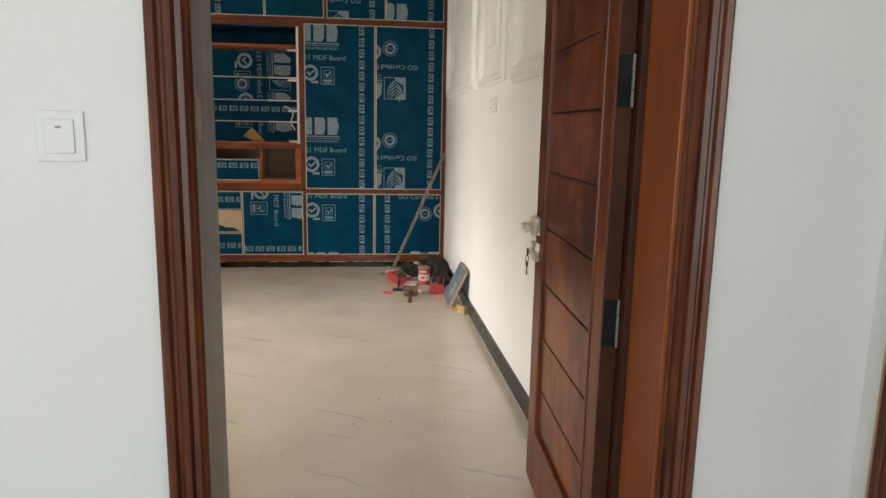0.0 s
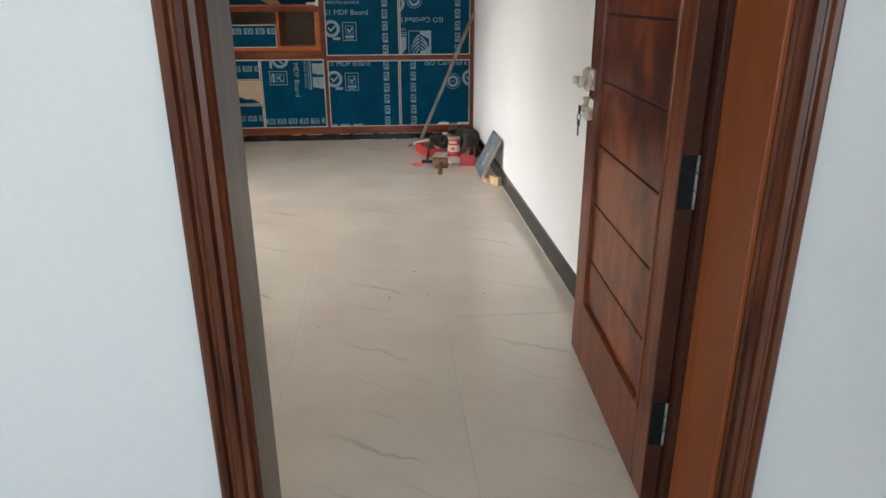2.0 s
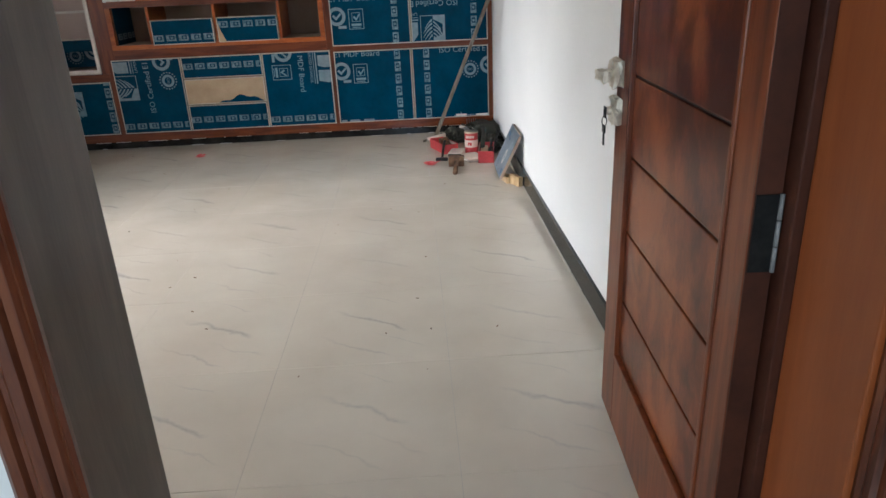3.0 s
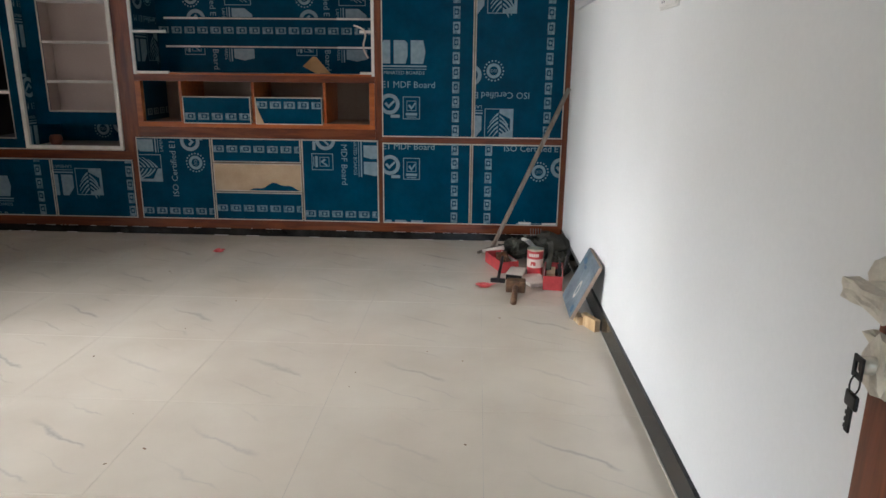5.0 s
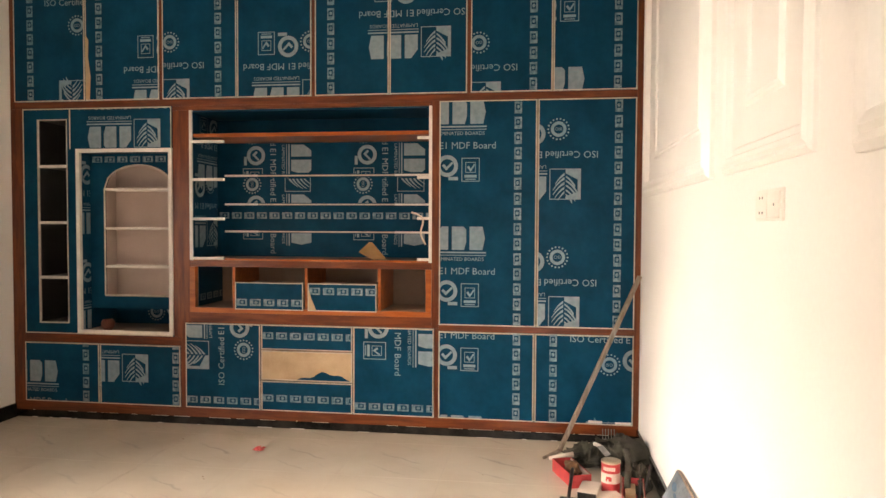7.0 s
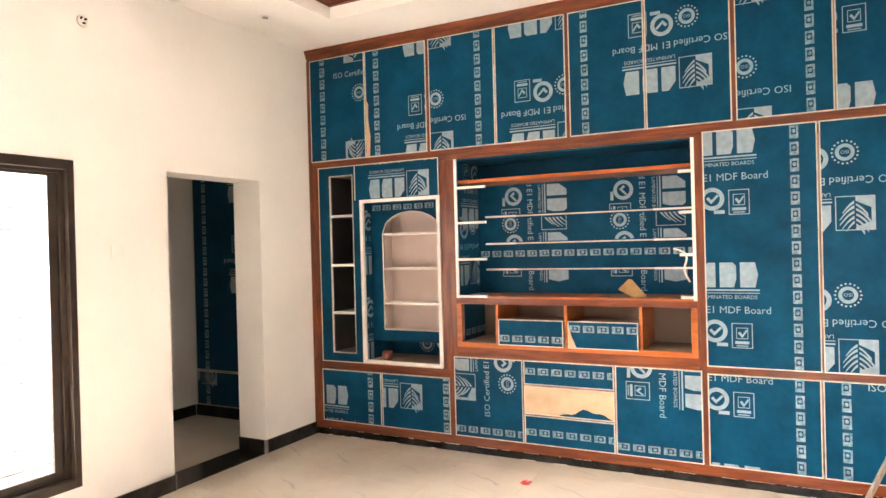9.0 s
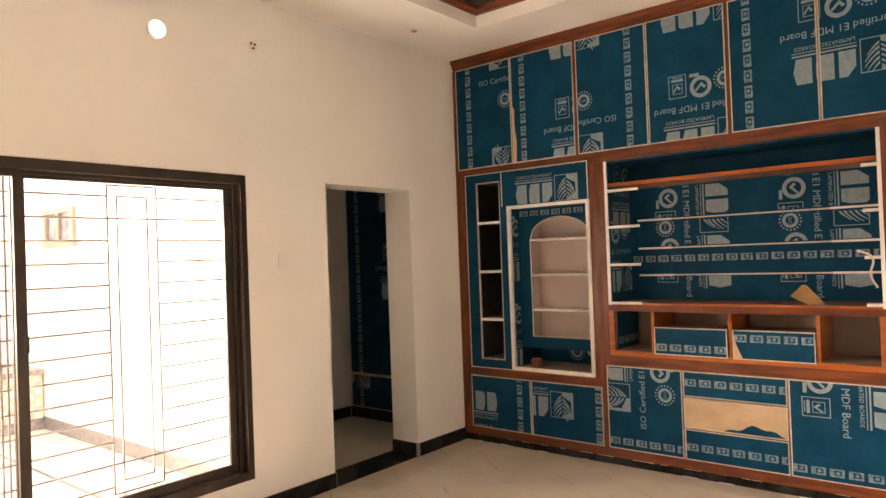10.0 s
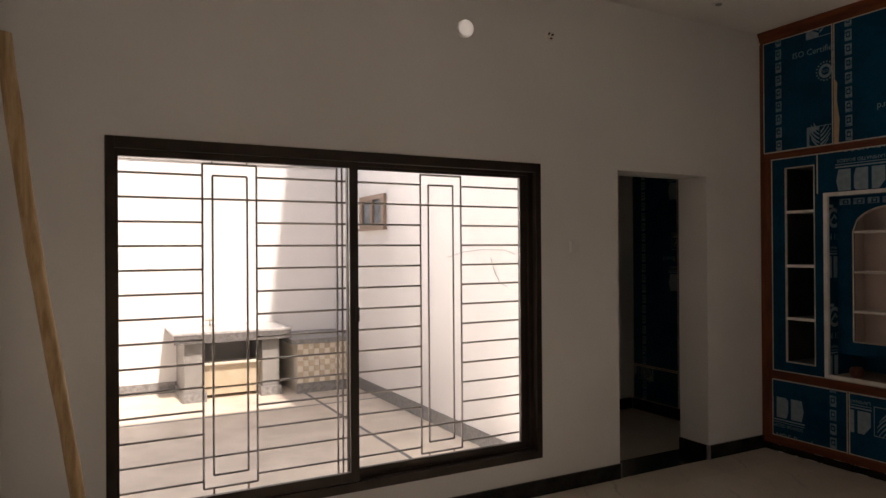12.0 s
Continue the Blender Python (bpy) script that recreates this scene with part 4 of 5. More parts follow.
for zz in (1.775, 1.563, 1.362):
    lin = part("thin_shelf", boxm(SX + 0.10, SE - 0.016, 0.33, 0.345, zz, zz + 0.010, 0.001), EDGE, u, "thin pale shelf strip")
    part("end_strip", boxm(SX + 0.105, SX + 0.36, 0.322, 0.3295, zz - 0.002, zz + 0.012), WHITE_EDGE, lin)
    part("end_strip", boxm(SE - 0.32, SE - 0.018, 0.322, 0.3295, zz - 0.002, zz + 0.012), WHITE_EDGE, lin)
# niche with two drawers
u = thing("drawer_niche", (2.23, 0.1, 0.80), "orange laminated niche with two small drawers", "shelf unit")
NX, NE, NZ, NT = 1.40, 3.075, 0.838, 1.122
bm = bmesh.new()
for a in ((NX - 0.022, NE + 0.017, 0.802, NZ), (NX - 0.022, NX + 0.018, NZ, NT), (NE - 0.022, NE + 0.017, NZ, NT)):
    box(bm, a[0], a[1], -0.010, 0.034, a[2], a[3], 0.002)
part("frame", bm, NICHE, u)
bm = bmesh.new()
box(bm, NX, NX + 0.016, 0.035, 0.43, NZ - 0.02, NT)
box(bm, NE - 0.016, NE, 0.035, 0.43, NZ - 0.02, NT)
box(bm, NX + 0.016, NE - 0.016, 0.035, 0.43, NZ - 0.018, NZ)
box(bm, NX + 0.016, NE - 0.016, 0.42, 0.43, NZ, NT)
part("body", bm, INNER, u)
ll = part("left_lining", boxm(NX + 0.0165, NX + 0.019, 0.04, 0.41, NZ + 0.002, NT - 0.002), FILM, u)
side_print(ll, 0.05, 0.40, NZ + 0.01, NT - 0.01, NX + 0.0202, rows=[0.90])
for x in (1.70, 2.222, 2.735):
    part("divider", boxm(x - 0.010, x + 0.010, 0.0, 0.41, NZ + 0.001, NT, 0.001), NICHE, u)
for x0, x1, hs_ in ((1.712, 2.208, 0.880), (2.236, 2.722, 0.965)):
    part("drawer_box", boxm(x0 + 0.012, x1 - 0.012, 0.02, 0.36, NZ + 0.012, 1.00), INNER, u)
    d = board("drawer_front", u, x0, x1, NZ - 0.012, 1.022, y0=-0.014, hstrips=[hs_])
bm = bmesh.new()
bm.faces.new([bm.verts.new(p) for p in ((2.243, -0.0164, 0.832), (2.300, -0.0164, 0.832), (2.262, -0.0164, 0.92), (2.243, -0.0164, 0.99))])
part("peeled_corner", bm, RAWMDF, d, "bare board where the film has peeled")

# display cabinet with arched alcove
u = thing("display_cabinet", (0.68, 0.2, 0.62), "blue film-covered display cabinet with arched alcove and narrow shelves", "cabinet")
DX0, DX1, DZ0, DZ1 = 0.10, 1.25, 0.622, 2.243
CX0, CX1, CZ0, CZ1 = 0.215, 0.450, 0.70, 2.165
AX0, AX1, AZ0, AZ1 = 0.520, 1.25, 0.632, 1.952
bm = bmesh.new()
for a in ((DX0, CX0, DZ0, DZ1), (CX1, AX0, DZ0, DZ1), (CX0, CX1, DZ0, CZ0), (CX0, CX1, CZ1, DZ1), (AX0, DX1, AZ1, DZ1), (AX0, DX1, DZ0, AZ0)):
    box(bm, a[0], a[1], -0.004, 0.014, a[2], a[3])
fp = part("front_panel", bm, FILM, u, "front board in blue printed film")
film_print(fp, AX0 - 0.05, DX1, AZ1, DZ1, -0.0053, motifs=[(0.95, 2.058, 180)])
bm, w = bmesh.new(), 0.007
for x0, x1, z0, z1 in ((CX0, CX1, CZ0, CZ1), (DX0 + 0.002, DX1 - 0.002, DZ0 + 0.002, DZ1 - 0.002)):
    for a in ((x0, x0 + w, z0, z1), (x1 - w, x1, z0, z1), (x0 + w, x1 - w, z0, z0 + w), (x0 + w, x1 - w, z1 - w, z1)):
        box(bm, a[0], a[1], -0.0062, 0.010, a[2], a[3])
box(bm, AX0 - 0.052, AX0 - 0.044, -0.0062, 0.010, AZ1, DZ1 - 0.01)
part("edge_band", bm, EDGE, fp)
for a in ((CX0, CX0 + 0.006, 0.0145, 0.36, CZ0, CZ1), (CX1 - 0.006, CX1, 0.0145, 0.36, CZ0, CZ1), (CX0 + 0.006, CX1 - 0.006, 0.35, 0.36, CZ0, CZ1),
          (CX0 + 0.006, CX1 - 0.006, 0.0145, 0.35, CZ0, CZ0 + 0.006), (CX0 + 0.006, CX1 - 0.006, 0.0145, 0.35, CZ1 - 0.006, CZ1)):
    part("recess_board", boxm(*a), DARKIN, u)
for zz in (1.03, 1.425, 1.83):
    sh = part("narrow_shelf", boxm(CX0 + 0.007, CX1 - 0.007, 0.02, 0.34, zz - 0.009, zz + 0.009), DARKIN, u)
    part("edge_band", boxm(CX0 + 0.007, CX1 - 0.007, -0.001, 0.0195, zz - 0.010, zz + 0.010, 0.001), WHITE_EDGE, sh)
# white-edged alcove surround
bm = bmesh.new()
for a in ((AX0 - 0.002, AX0 + 0.026, AZ0, AZ1), (AX1 - 0.026, AX1, AZ0, AZ1), (AX0 + 0.026, AX1 - 0.026, AZ0, AZ0 + 0.024), (AX0 + 0.026, AX1 - 0.026, AZ1 - 0.026, AZ1)):
    box(bm, a[0], a[1], -0.012, 0.016, a[2], a[3], 0.0015)
part("alcove_surround", bm, WHITE_EDGE, u, "white edge band round the alcove")
al = part("alcove_left", boxm(AX0 + 0.008, AX0 + 0.022, 0.017, 0.43, AZ0, AZ1), FILM, u)
side_print(al, 0.02, 0.11, AZ0 + 0.02, AZ1 - 0.03, AX0 + 0.0232, motifs=[(0.16, 1.45, 180), (0.16, 0.74, 180)])
part("alcove_right", boxm(AX1 - 0.022, AX1 - 0.008, 0.017, 0.43, AZ0, AZ1), FILM, u)
part("alcove_top", boxm(AX0 + 0.022, AX1 - 0.022, 0.017, 0.43, AZ1 - 0.022, AZ1 - 0.008), FILM, u)
part("alcove_floor", boxm(AX0 + 0.022, AX1 - 0.022, 0.017, 0.43, AZ0 + 0.002, AZ0 + 0.016), INNER, u)
bkp = part("alcove_back", boxm(AX0 + 0.022, AX1 - 0.022, 0.41, 0.43, AZ0 + 0.016, 0.84), FILM, u)
film_print(bkp, AX0 + 0.022, AX1 - 0.022, AZ0 + 0.016, 0.84, 0.4085, motifs=[(0.95, 1.10, 0)])
# arched panel
PX0, PX1, PZ0, PZT, PY = 0.655, 1.19, 0.895, 1.845, 0.115
bm = bmesh.new()
n = 18
arc = [(PX0 + (PX1 - PX0) * i / n, PZT - 0.17 + 0.17 * math.sqrt(max(0, 1 - (2 * i / n - 1) ** 2))) for i in range(n + 1)]
ztop = AZ1 - 0.024


def slab(pts):
    f = [bm.verts.new((x, PY, z)) for x, z in pts]
    k = [bm.verts.new((x, PY + 0.018, z)) for x, z in pts]
    bm.faces.new(f)
    bm.faces.new(k[::-1])
    for i in range(len(pts)):
        j = (i + 1) % len(pts)
        bm.faces.new((f[i], k[i], k[j], f[j]))


for (xa, za), (xb, zb) in zip(arc, arc[1:]):
    slab([(xa, za), (xb, zb), (xb, ztop), (xa, ztop)])
slab([(AX0 + 0.023, 0.80), (PX0, 0.80), (PX0, ztop), (AX0 + 0.023, ztop)])
slab([(PX1, 0.80), (AX1 - 0.023, 0.80), (AX1 - 0.023, ztop), (PX1, ztop)])
slab([(PX0, 0.80), (PX1, 0.80), (PX1, PZ0), (PX0, PZ0)])
bmesh.ops.recalc_face_normals(bm, faces=bm.faces)
ap = part("arched_panel", bm, FILM, u, "arched board in blue film")
film_print(ap, AX0 + 0.03, AX1 - 0.03, 1.86, 1.925, PY - 0.0015, hstrips=[1.885])
bm = bmesh.new()
loop = [(PX0, PZ0), *arc, (PX1, PZ0), (PX0, PZ0)]
for (xa, za), (xb, zb) in zip(loop, loop[1:]):
    rod(bm, (xa, PY, za), (xb, PY, zb), 0.006, seg=6)
part("arch_edge", bm, EDGE, ap)
part("arch_back", boxm(PX0 - 0.04, PX1 + 0.01, 0.30, 0.31, PZ0 - 0.03, PZT + 0.04), PINK, u, "pale lining behind the arch")
bm = bmesh.new()
box(bm, PX0 - 0.04, PX0 - 0.03, PY + 0.019, 0.299, PZ0 - 0.03, PZT + 0.04)
box(bm, PX1 + 0.002, PX1 + 0.012, PY + 0.019, 0.299, PZ0 - 0.03, PZT + 0.04)
box(bm, PX0 - 0.03, PX1 + 0.002, PY + 0.019, 0.299, PZT + 0.03, PZT + 0.04)
box(bm, PX0 - 0.03, PX1 + 0.002, PY + 0.019, 0.299, PZ0 - 0.03, PZ0 - 0.02)
part("arch_lining", bm, PINK, u)
for zz in (1.105, 1.385, 1.67):
    part("arch_shelf", boxm(PX0 - 0.012, PX1 + 0.001, PY + 0.012, 0.298, zz - 0.008, zz + 0.008, 0.001), WHITE_EDGE, u)

# side room wardrobe
u = thing("side_room_wardrobe", (-0.9, 0.25, 0.0), "dark wardrobe in blue printed film beyond the doorway", "wardrobe")
part("body", boxm(-1.52, -0.29, 0.12, 0.44, 0.0, 2.69), INNER, u)
part("plinth", boxm(-1.505, -0.29, 0.085, 0.119, 0.0, 0.10), BLACK, u)
for x0, x1 in ((-1.505, -0.93), (-0.926, -0.30)):
    board("door", u, x0, x1, 0.10, 0.43, y0=0.10, motifs=[(x0 + 0.05, 0.40, 180)], vstrips=[x0 + 0.15])
    board("door", u, x0, x1, 0.434, 2.68, y0=0.10, motifs=[(-0.70, 2.12, 180), (-0.70, 1.28, 180)], vstrips=[x0 + 0.15])

# ---- fixtures on the walls ----


def switch_plate(at, w, h, n, label, mat, face, e=0.008):
    """face: 'y' looks to -y, '+x' to +x, '-x' to -x."""
    u = thing("light_switch", at, label, "switch", "wall switches")
    x, y, z = at

    def slab2(a0, a1, z0, z1, d0, d1, bev):
        if face == "y":
            return boxm(x + a0, x + a1, y - d1, y - d0, z + z0, z + z1, bev)
        if face == "+x":
            return boxm(x + d0, x + d1, y + a0, y + a1, z + z0, z + z1, bev)
        return boxm(x - d1, x - d0, y + a0, y + a1, z + z0, z + z1, bev)
    part("plate", slab2(-w / 2, w / 2, -h / 2, h / 2, 0, 0.009, 0.003), mat, u)
    for i in range(n):
        a0 = -w / 2 + e + i * (w - 2 * e) / n
        part("rocker", slab2(a0 + 0.001, a0 + (w - 2 * e) / n - 0.001, -h / 2 + e, h / 2 - e, 0.0085, 0.014, 0.003), mat, u)
    return u


u = switch_plate((3.119, DW_OUT, 1.307), 0.086, 0.094, 1, "white plastic light switch on the hall wall", PLASTIC, "y", 0.015)
part("indicator", boxm(3.114, 3.124, DW_OUT - 0.0146, DW_OUT - 0.0138, 1.322, 1.326), INNER, u)
switch_plate((0.0, -1.85, 1.58), 0.075, 0.085, 1, "white plastic switch plate on the wall", PLASTIC, "+x")
u = switch_plate((W, -2.425, 1.48), 0.22, 0.092, 2, "cream double socket plate on the wall", PLASTIC2, "-x")
bm = bmesh.new()
for dy, dz in ((-0.06, 0.0), (0.035, 0.022), (0.035, -0.022), (0.06, 0.022), (0.06, -0.022)):
    rod(bm, (W - 0.0135, -2.425 + dy, 1.48 + dz), (W - 0.0155, -2.425 + dy, 1.48 + dz), 0.004, seg=8)
part("socket_holes", bm, GRANITE, u)

u = thing("wall_lamp", (0.0, -2.67, 2.885), "round frosted white wall lamp, lit", "lamp")
bm = bmesh.new()
rod(bm, (0.0, -2.67, 2.885), (0.020, -2.67, 2.885), 0.053, 0.050, seg=28)
part("base", bm, PLASTIC, u)
bm = bmesh.new()
bmesh.ops.create_uvsphere(bm, u_segments=28, v_segments=16, radius=0.050, matrix=Matrix.Translation((0.024, -2.67, 2.885)) @ Matrix.Diagonal((0.45, 1, 1, 1)))
part("dome", bm, LAMP, u, "lit frosted dome", True)
u = thing("wall_junction_box", (0.0, -2.035, 2.93), "open wiring box with wire ends in the wall", "junction box")
bm = bmesh.new()
bmesh.ops.create_cone(bm, cap_ends=True, segments=20, radius1=0.036, radius2=0.033, depth=0.008, matrix=Matrix.Translation((0.004, -2.035, 2.93)) @ Matrix.Rotation(radians(90), 4, "Y"))
part("ring", bm, PLASTIC2, u)
bm = bmesh.new()
for dy, dz, ex in ((-0.012, 0.012, 0.02), (0.012, 0.010, 0.02), (0.002, -0.012, 0.02)):
    rod(bm, (0.007, -2.035 + dy, 2.93 + dz), (0.02, -2.035 + dy * 1.3, 2.93 + dz * 1.3), 0.006, seg=8)
part("wire_ends", bm, STEEL, u)


def downlight(x, y):
    u = thing("ceiling_downlight", (x, y, H), "small recessed ceiling downlight, unlit", "downlight", "ceiling downlights")
    bm = bmesh.new()
    rod(bm, (x, y, H), (x, y, H - 0.007), 0.045, 0.040, 24)
    part("trim_ring", bm, PLASTIC, u)
    bm = bmesh.new()
    rod(bm, (x + 0.01, y - 0.01, H - 0.007), (x + 0.01, y - 0.01, H - 0.012), 0.022, seg=16)
    part("lens", bm, GRANITE, u)


downlight(0.31, -0.83)

# ---- things left in the shelves ----
u = thing("board_offcut", (2.62, 0.12, 1.18), "tan fibreboard offcut lying on the shelf", "offcut")
bm = bmesh.new()
p = [(2.565, 1.232), (2.628, 1.300), (2.650, 1.298), (2.770, 1.184), (2.672, 1.181)]
f = [bm.verts.new((x, 0.06 + (z - 1.18) * 0.7, z)) for x, z in p]
k = [bm.verts.new((x, 0.068 + (z - 1.18) * 0.7, z)) for x, z in p]
bm.faces.new(f)
bm.faces.new(k[::-1])
for i in range(len(p)):
    bm.faces.new((f[i], k[i], k[(i + 1) % 5], f[(i + 1) % 5]))
bmesh.ops.recalc_face_normals(bm, faces=bm.faces)
part("sheet", bm, OFFCUT, u)
for a in ((2.44, 2.50, 0.05, 0.16, 1.181, 1.186), (2.70, 2.85, 0.03, 0.10, 1.181, 1.185)):
    part("film_scrap", boxm(*a), DARKIN, u, "dark torn film under the offcut")
u = thing("loose_cable", (3.02, 0.02, 1.40), "loose bit of cable hanging at the shelf side", "cable")
cu = bpy.data.curves.new("cable_run", "CURVE")
cu.dimensions, cu.bevel_depth = "3D", 0.006
sp = cu.splines.new("BEZIER")
cps = [(2.955, -0.006, 1.505), (3.0, -0.008, 1.49), (3.03, -0.008, 1.465), (3.02, -0.008, 1.36), (3.05, 0.0, 1.29)]
sp.bezier_points.add(len(cps) - 1)
for bp_, c in zip(sp.bezier_points, cps):
    bp_.co = Vector(c) - Vector((3.02, 0.02, 1.40))
    bp_.handle_left_type = bp_.handle_right_type = "AUTO"
cu.materials.append(CARD)
co = new("cable_run", cu)
co.parent = u
u = thing("small_bowl", (0.70, 0.07, 0.648), "small dark red-brown clay bowl in the alcove", "bowl")
bm = bmesh.new()
pr = [(0.0, 0.0), (0.028, 0.0), (0.044, 0.025), (0.046, 0.055), (0.036, 0.075), (0.030, 0.078), (0.030, 0.070), (0.036, 0.05), (0.0, 0.02)]
vs = [bm.verts.new((a, 0, b)) for a, b in pr]
es_ = [bm.edges.new((vs[i], vs[i + 1])) for i in range(len(vs) - 1)]
bmesh.ops.spin(bm, geom=vs + es_, cent=(0, 0, 0), axis=(0, 0, 1), angle=2 * math.pi, steps=20)
bmesh.ops.remove_doubles(bm, verts=bm.verts, dist=0.0004)
bmesh.ops.recalc_face_normals(bm, faces=bm.faces)
part("bowl", bm, CLAY, u, "", True, local=True)

# ---- tools heaped in the corner ----
STK = thing("wooden_stick", (3.87, -0.30, 0.0), "long weathered wooden stick leaning in the corner", "stick")
a, b = Vector((3.94, -0.21, 0.012)), Vector((4.432, -0.085, 1.105))
d = b - a
bm = bmesh.new()
box(bm, -0.019, 0.019, -0.010, 0.010, 0, d.length, 0.003)
bmesh.ops.transform(bm, matrix=Matrix.Translation(a) @ d.to_track_quat("Z", "Y").to_matrix().to_4x4(), verts=bm.verts)
part("shaft", bm, GREYWOOD, STK)
bm = bmesh.new()
rod(bm, (3.84, -0.36, 0.012), (3.955, -0.20, 0.02), 0.010, seg=8)
part("foot", bm, GREYWOOD, STK)


def heap(name, cx, cy, sx, sy, h, seed, mat, label, cat, z0=0.0):
    """A slumped cloth shape with long soft folds and creases, resting on the floor."""
    u = thing(name, (cx, cy, z0), label, cat)
    bm = bmesh.new()
    bmesh.ops.create_icosphere(bm, subdivisions=5, radius=1)
    for v in bm.verts:
        p = v.co.copy()
        q = Vector((p.x * 1.5 + seed, p.y * 1.5, p.z * 1.5))
        warp = Vector((noise.noise(q * 1.1), noise.noise(q * 1.1 + Vector((9, 0, 0))), noise.noise(q * 1.1 + Vector((0, 9, 0))))) * 0.7
        w = q + warp
        fold = (1 - abs(noise.noise(Vector((w.x * 2.1, w.y * 1.0, w.z * 1.2))))) ** 3
        crease = (1 - abs(noise.noise(Vector((w.y * 1.6, w.x * 3.0, w.z * 2.0))))) ** 4
        f = 0.62 + 0.26 * noise.noise(q) + 0.26 * fold + 0.14 * crease + 0.03 * noise.noise(q * 7)
        v.co = Vector((cx + p.x * sx * f, cy + p.y * sy * f, z0 + max(0.0, (p.z * 0.85 + 0.35) * h * f)))
    part("fabric", bm, mat, u, "", True)
    return u


def ribbon(pts, side, w, th):
    """A flat bent strip through a few points."""
    bm, rows = bmesh.new(), []
    s = Vector(side).normalized() * w / 2
    pts = [Vector(p) for p in pts]
    for k, p in enumerate(pts):
        d = (pts[min(k + 1, len(pts) - 1)] - pts[max(k - 1, 0)]).normalized()
        nn = d.cross(s).normalized() * th / 2
        rows.append([bm.verts.new(p + a) for a in (s + nn, -s + nn, -s - nn, s - nn)])
    for a, b in zip(rows, rows[1:]):
        for k in range(4):
            bm.faces.new((a[k], a[(k + 1) % 4], b[(k + 1) % 4], b[k]))
    bm.faces.new(rows[0][::-1])
    bm.faces.new(rows[-1])
    bmesh.ops.recalc_face_normals(bm, faces=bm.faces)
    return bm


u = heap("tool_bag", 4.285, -0.36, 0.155, 0.23, 0.135, 3.1, BAG, "slumped olive-black canvas tool bag on the floor", "bag")
part("flap", ribbon([(4.21, -0.25, 0.10), (4.28, -0.33, 0.148), (4.34, -0.45, 0.14), (4.36, -0.55, 0.085)], (1, 0.5, 0.1), 0.13, 0.006), BAG, u, "folded canvas flap", True)
part("flap", ribbon([(4.34, -0.23, 0.10), (4.38, -0.33, 0.14), (4.41, -0.45, 0.12), (4.415, -0.53, 0.06)], (1, 0.2, 0.2), 0.07, 0.006), BAG, u, "folded canvas flap", True)
part("strap", ribbon([(4.31, -0.45, 0.13), (4.31, -0.55, 0.13), (4.30, -0.65, 0.125), (4.285, -0.76, 0.11), (4.27, -0.86, 0.10), (4.26, -0.93, 0.07)], (1, 0.1, 0.15), 0.034, 0.005), BAG, u, "grey canvas strap", True)
heap("dark_cloth", 4.10, -0.34, 0.14, 0.14, 0.095, 7.7, BAG, "crumpled dark cloth on the floor", "cloth")
u = heap("plaster_sack", 4.345, -0.72, 0.08, 0.15, 0.105, 12.4, BAG, "dark crumpled sack against the wall", "sack")
u = thing("putty_knife", (4.19, -0.47, 0.10), "steel putty knife lying on the tool bag", "putty knife")
part("blade", ribbon([(4.165, -0.43, 0.125), (4.205, -0.52, 0.10)], (1, 0.5, 0.25), 0.035, 0.003), GRANITE, u)
part("handle", rod(bmesh.new(), (4.14, -0.375, 0.118), (4.167, -0.434, 0.125), 0.011, seg=10), CARD, u)
u = thing("pale_chisel", (3.95, -0.48, 0.06), "pale wooden chisel resting across the red carton", "chisel")
part("handle", rod(bmesh.new(), (3.87, -0.50, 0.060), (4.01, -0.47, 0.080), 0.012, 0.016, 10), CARD, u, "", True)
part("tip", rod(bmesh.new(), (4.01, -0.47, 0.080), (4.06, -0.46, 0.087), 0.008, 0.005, 8), STEEL, u)

u = thing("paint_can", (4.19, -0.80, 0), "red paint can with white band and tin lid", "can")
bm = bmesh.new()
rod(bm, (4.19, -0.80, 0.0), (4.19, -0.80, 0.158), 0.049, seg=28)
part("body", bm, RED, u, "", False)
bm = bmesh.new()
rod(bm, (4.19, -0.80, 0.055), (4.19, -0.80, 0.108), 0.0500, seg=28)
part("label_band", bm, CARD, u, "white paper band")
bm = bmesh.new()
for k in range(6):
    an = radians(-140 + k * 13)
    c = Vector((4.19 + 0.0498 * math.cos(an), -0.80 + 0.0498 * math.sin(an), 0.133))
    bmesh.ops.create_cube(bm, size=1, matrix=Matrix.Translation(c) @ Matrix.Rotation(an, 4, "Z") @ Matrix.Diagonal((0.002, 0.009, 0.018, 1)))
bm2 = bmesh.new()
for an, z, w, h in ((-112, 0.086, 0.022, 0.014), (-100, 0.080, 0.016, 0.022), (-122, 0.075, 0.008, 0.014)):
    an = radians(an)
    c = Vector((4.19 + 0.0504 * math.cos(an), -0.80 + 0.0504 * math.sin(an), z))
    bmesh.ops.create_cube(bm2, size=1, matrix=Matrix.Translation(c) @ Matrix.Rotation(an, 4, "Z") @ Matrix.Diagonal((0.0015, w, h, 1)))
part("label_mark", bm2, RED, u, "red mark on the white band")
part("lettering_bars", bm, CARD, u, "pale unreadable lettering")["kind"] = "stuff"
bm = bmesh.new()
rod(bm, (4.19, -0.80, 0.158), (4.19, -0.80, 0.167), 0.0515, seg=28)
part("rim", bm, TIN, u)
bm = bmesh.new()
rod(bm, (4.19, -0.80, 0.167), (4.19, -0.80, 0.169), 0.040, seg=28)
part("lid", bm, TIN, u)


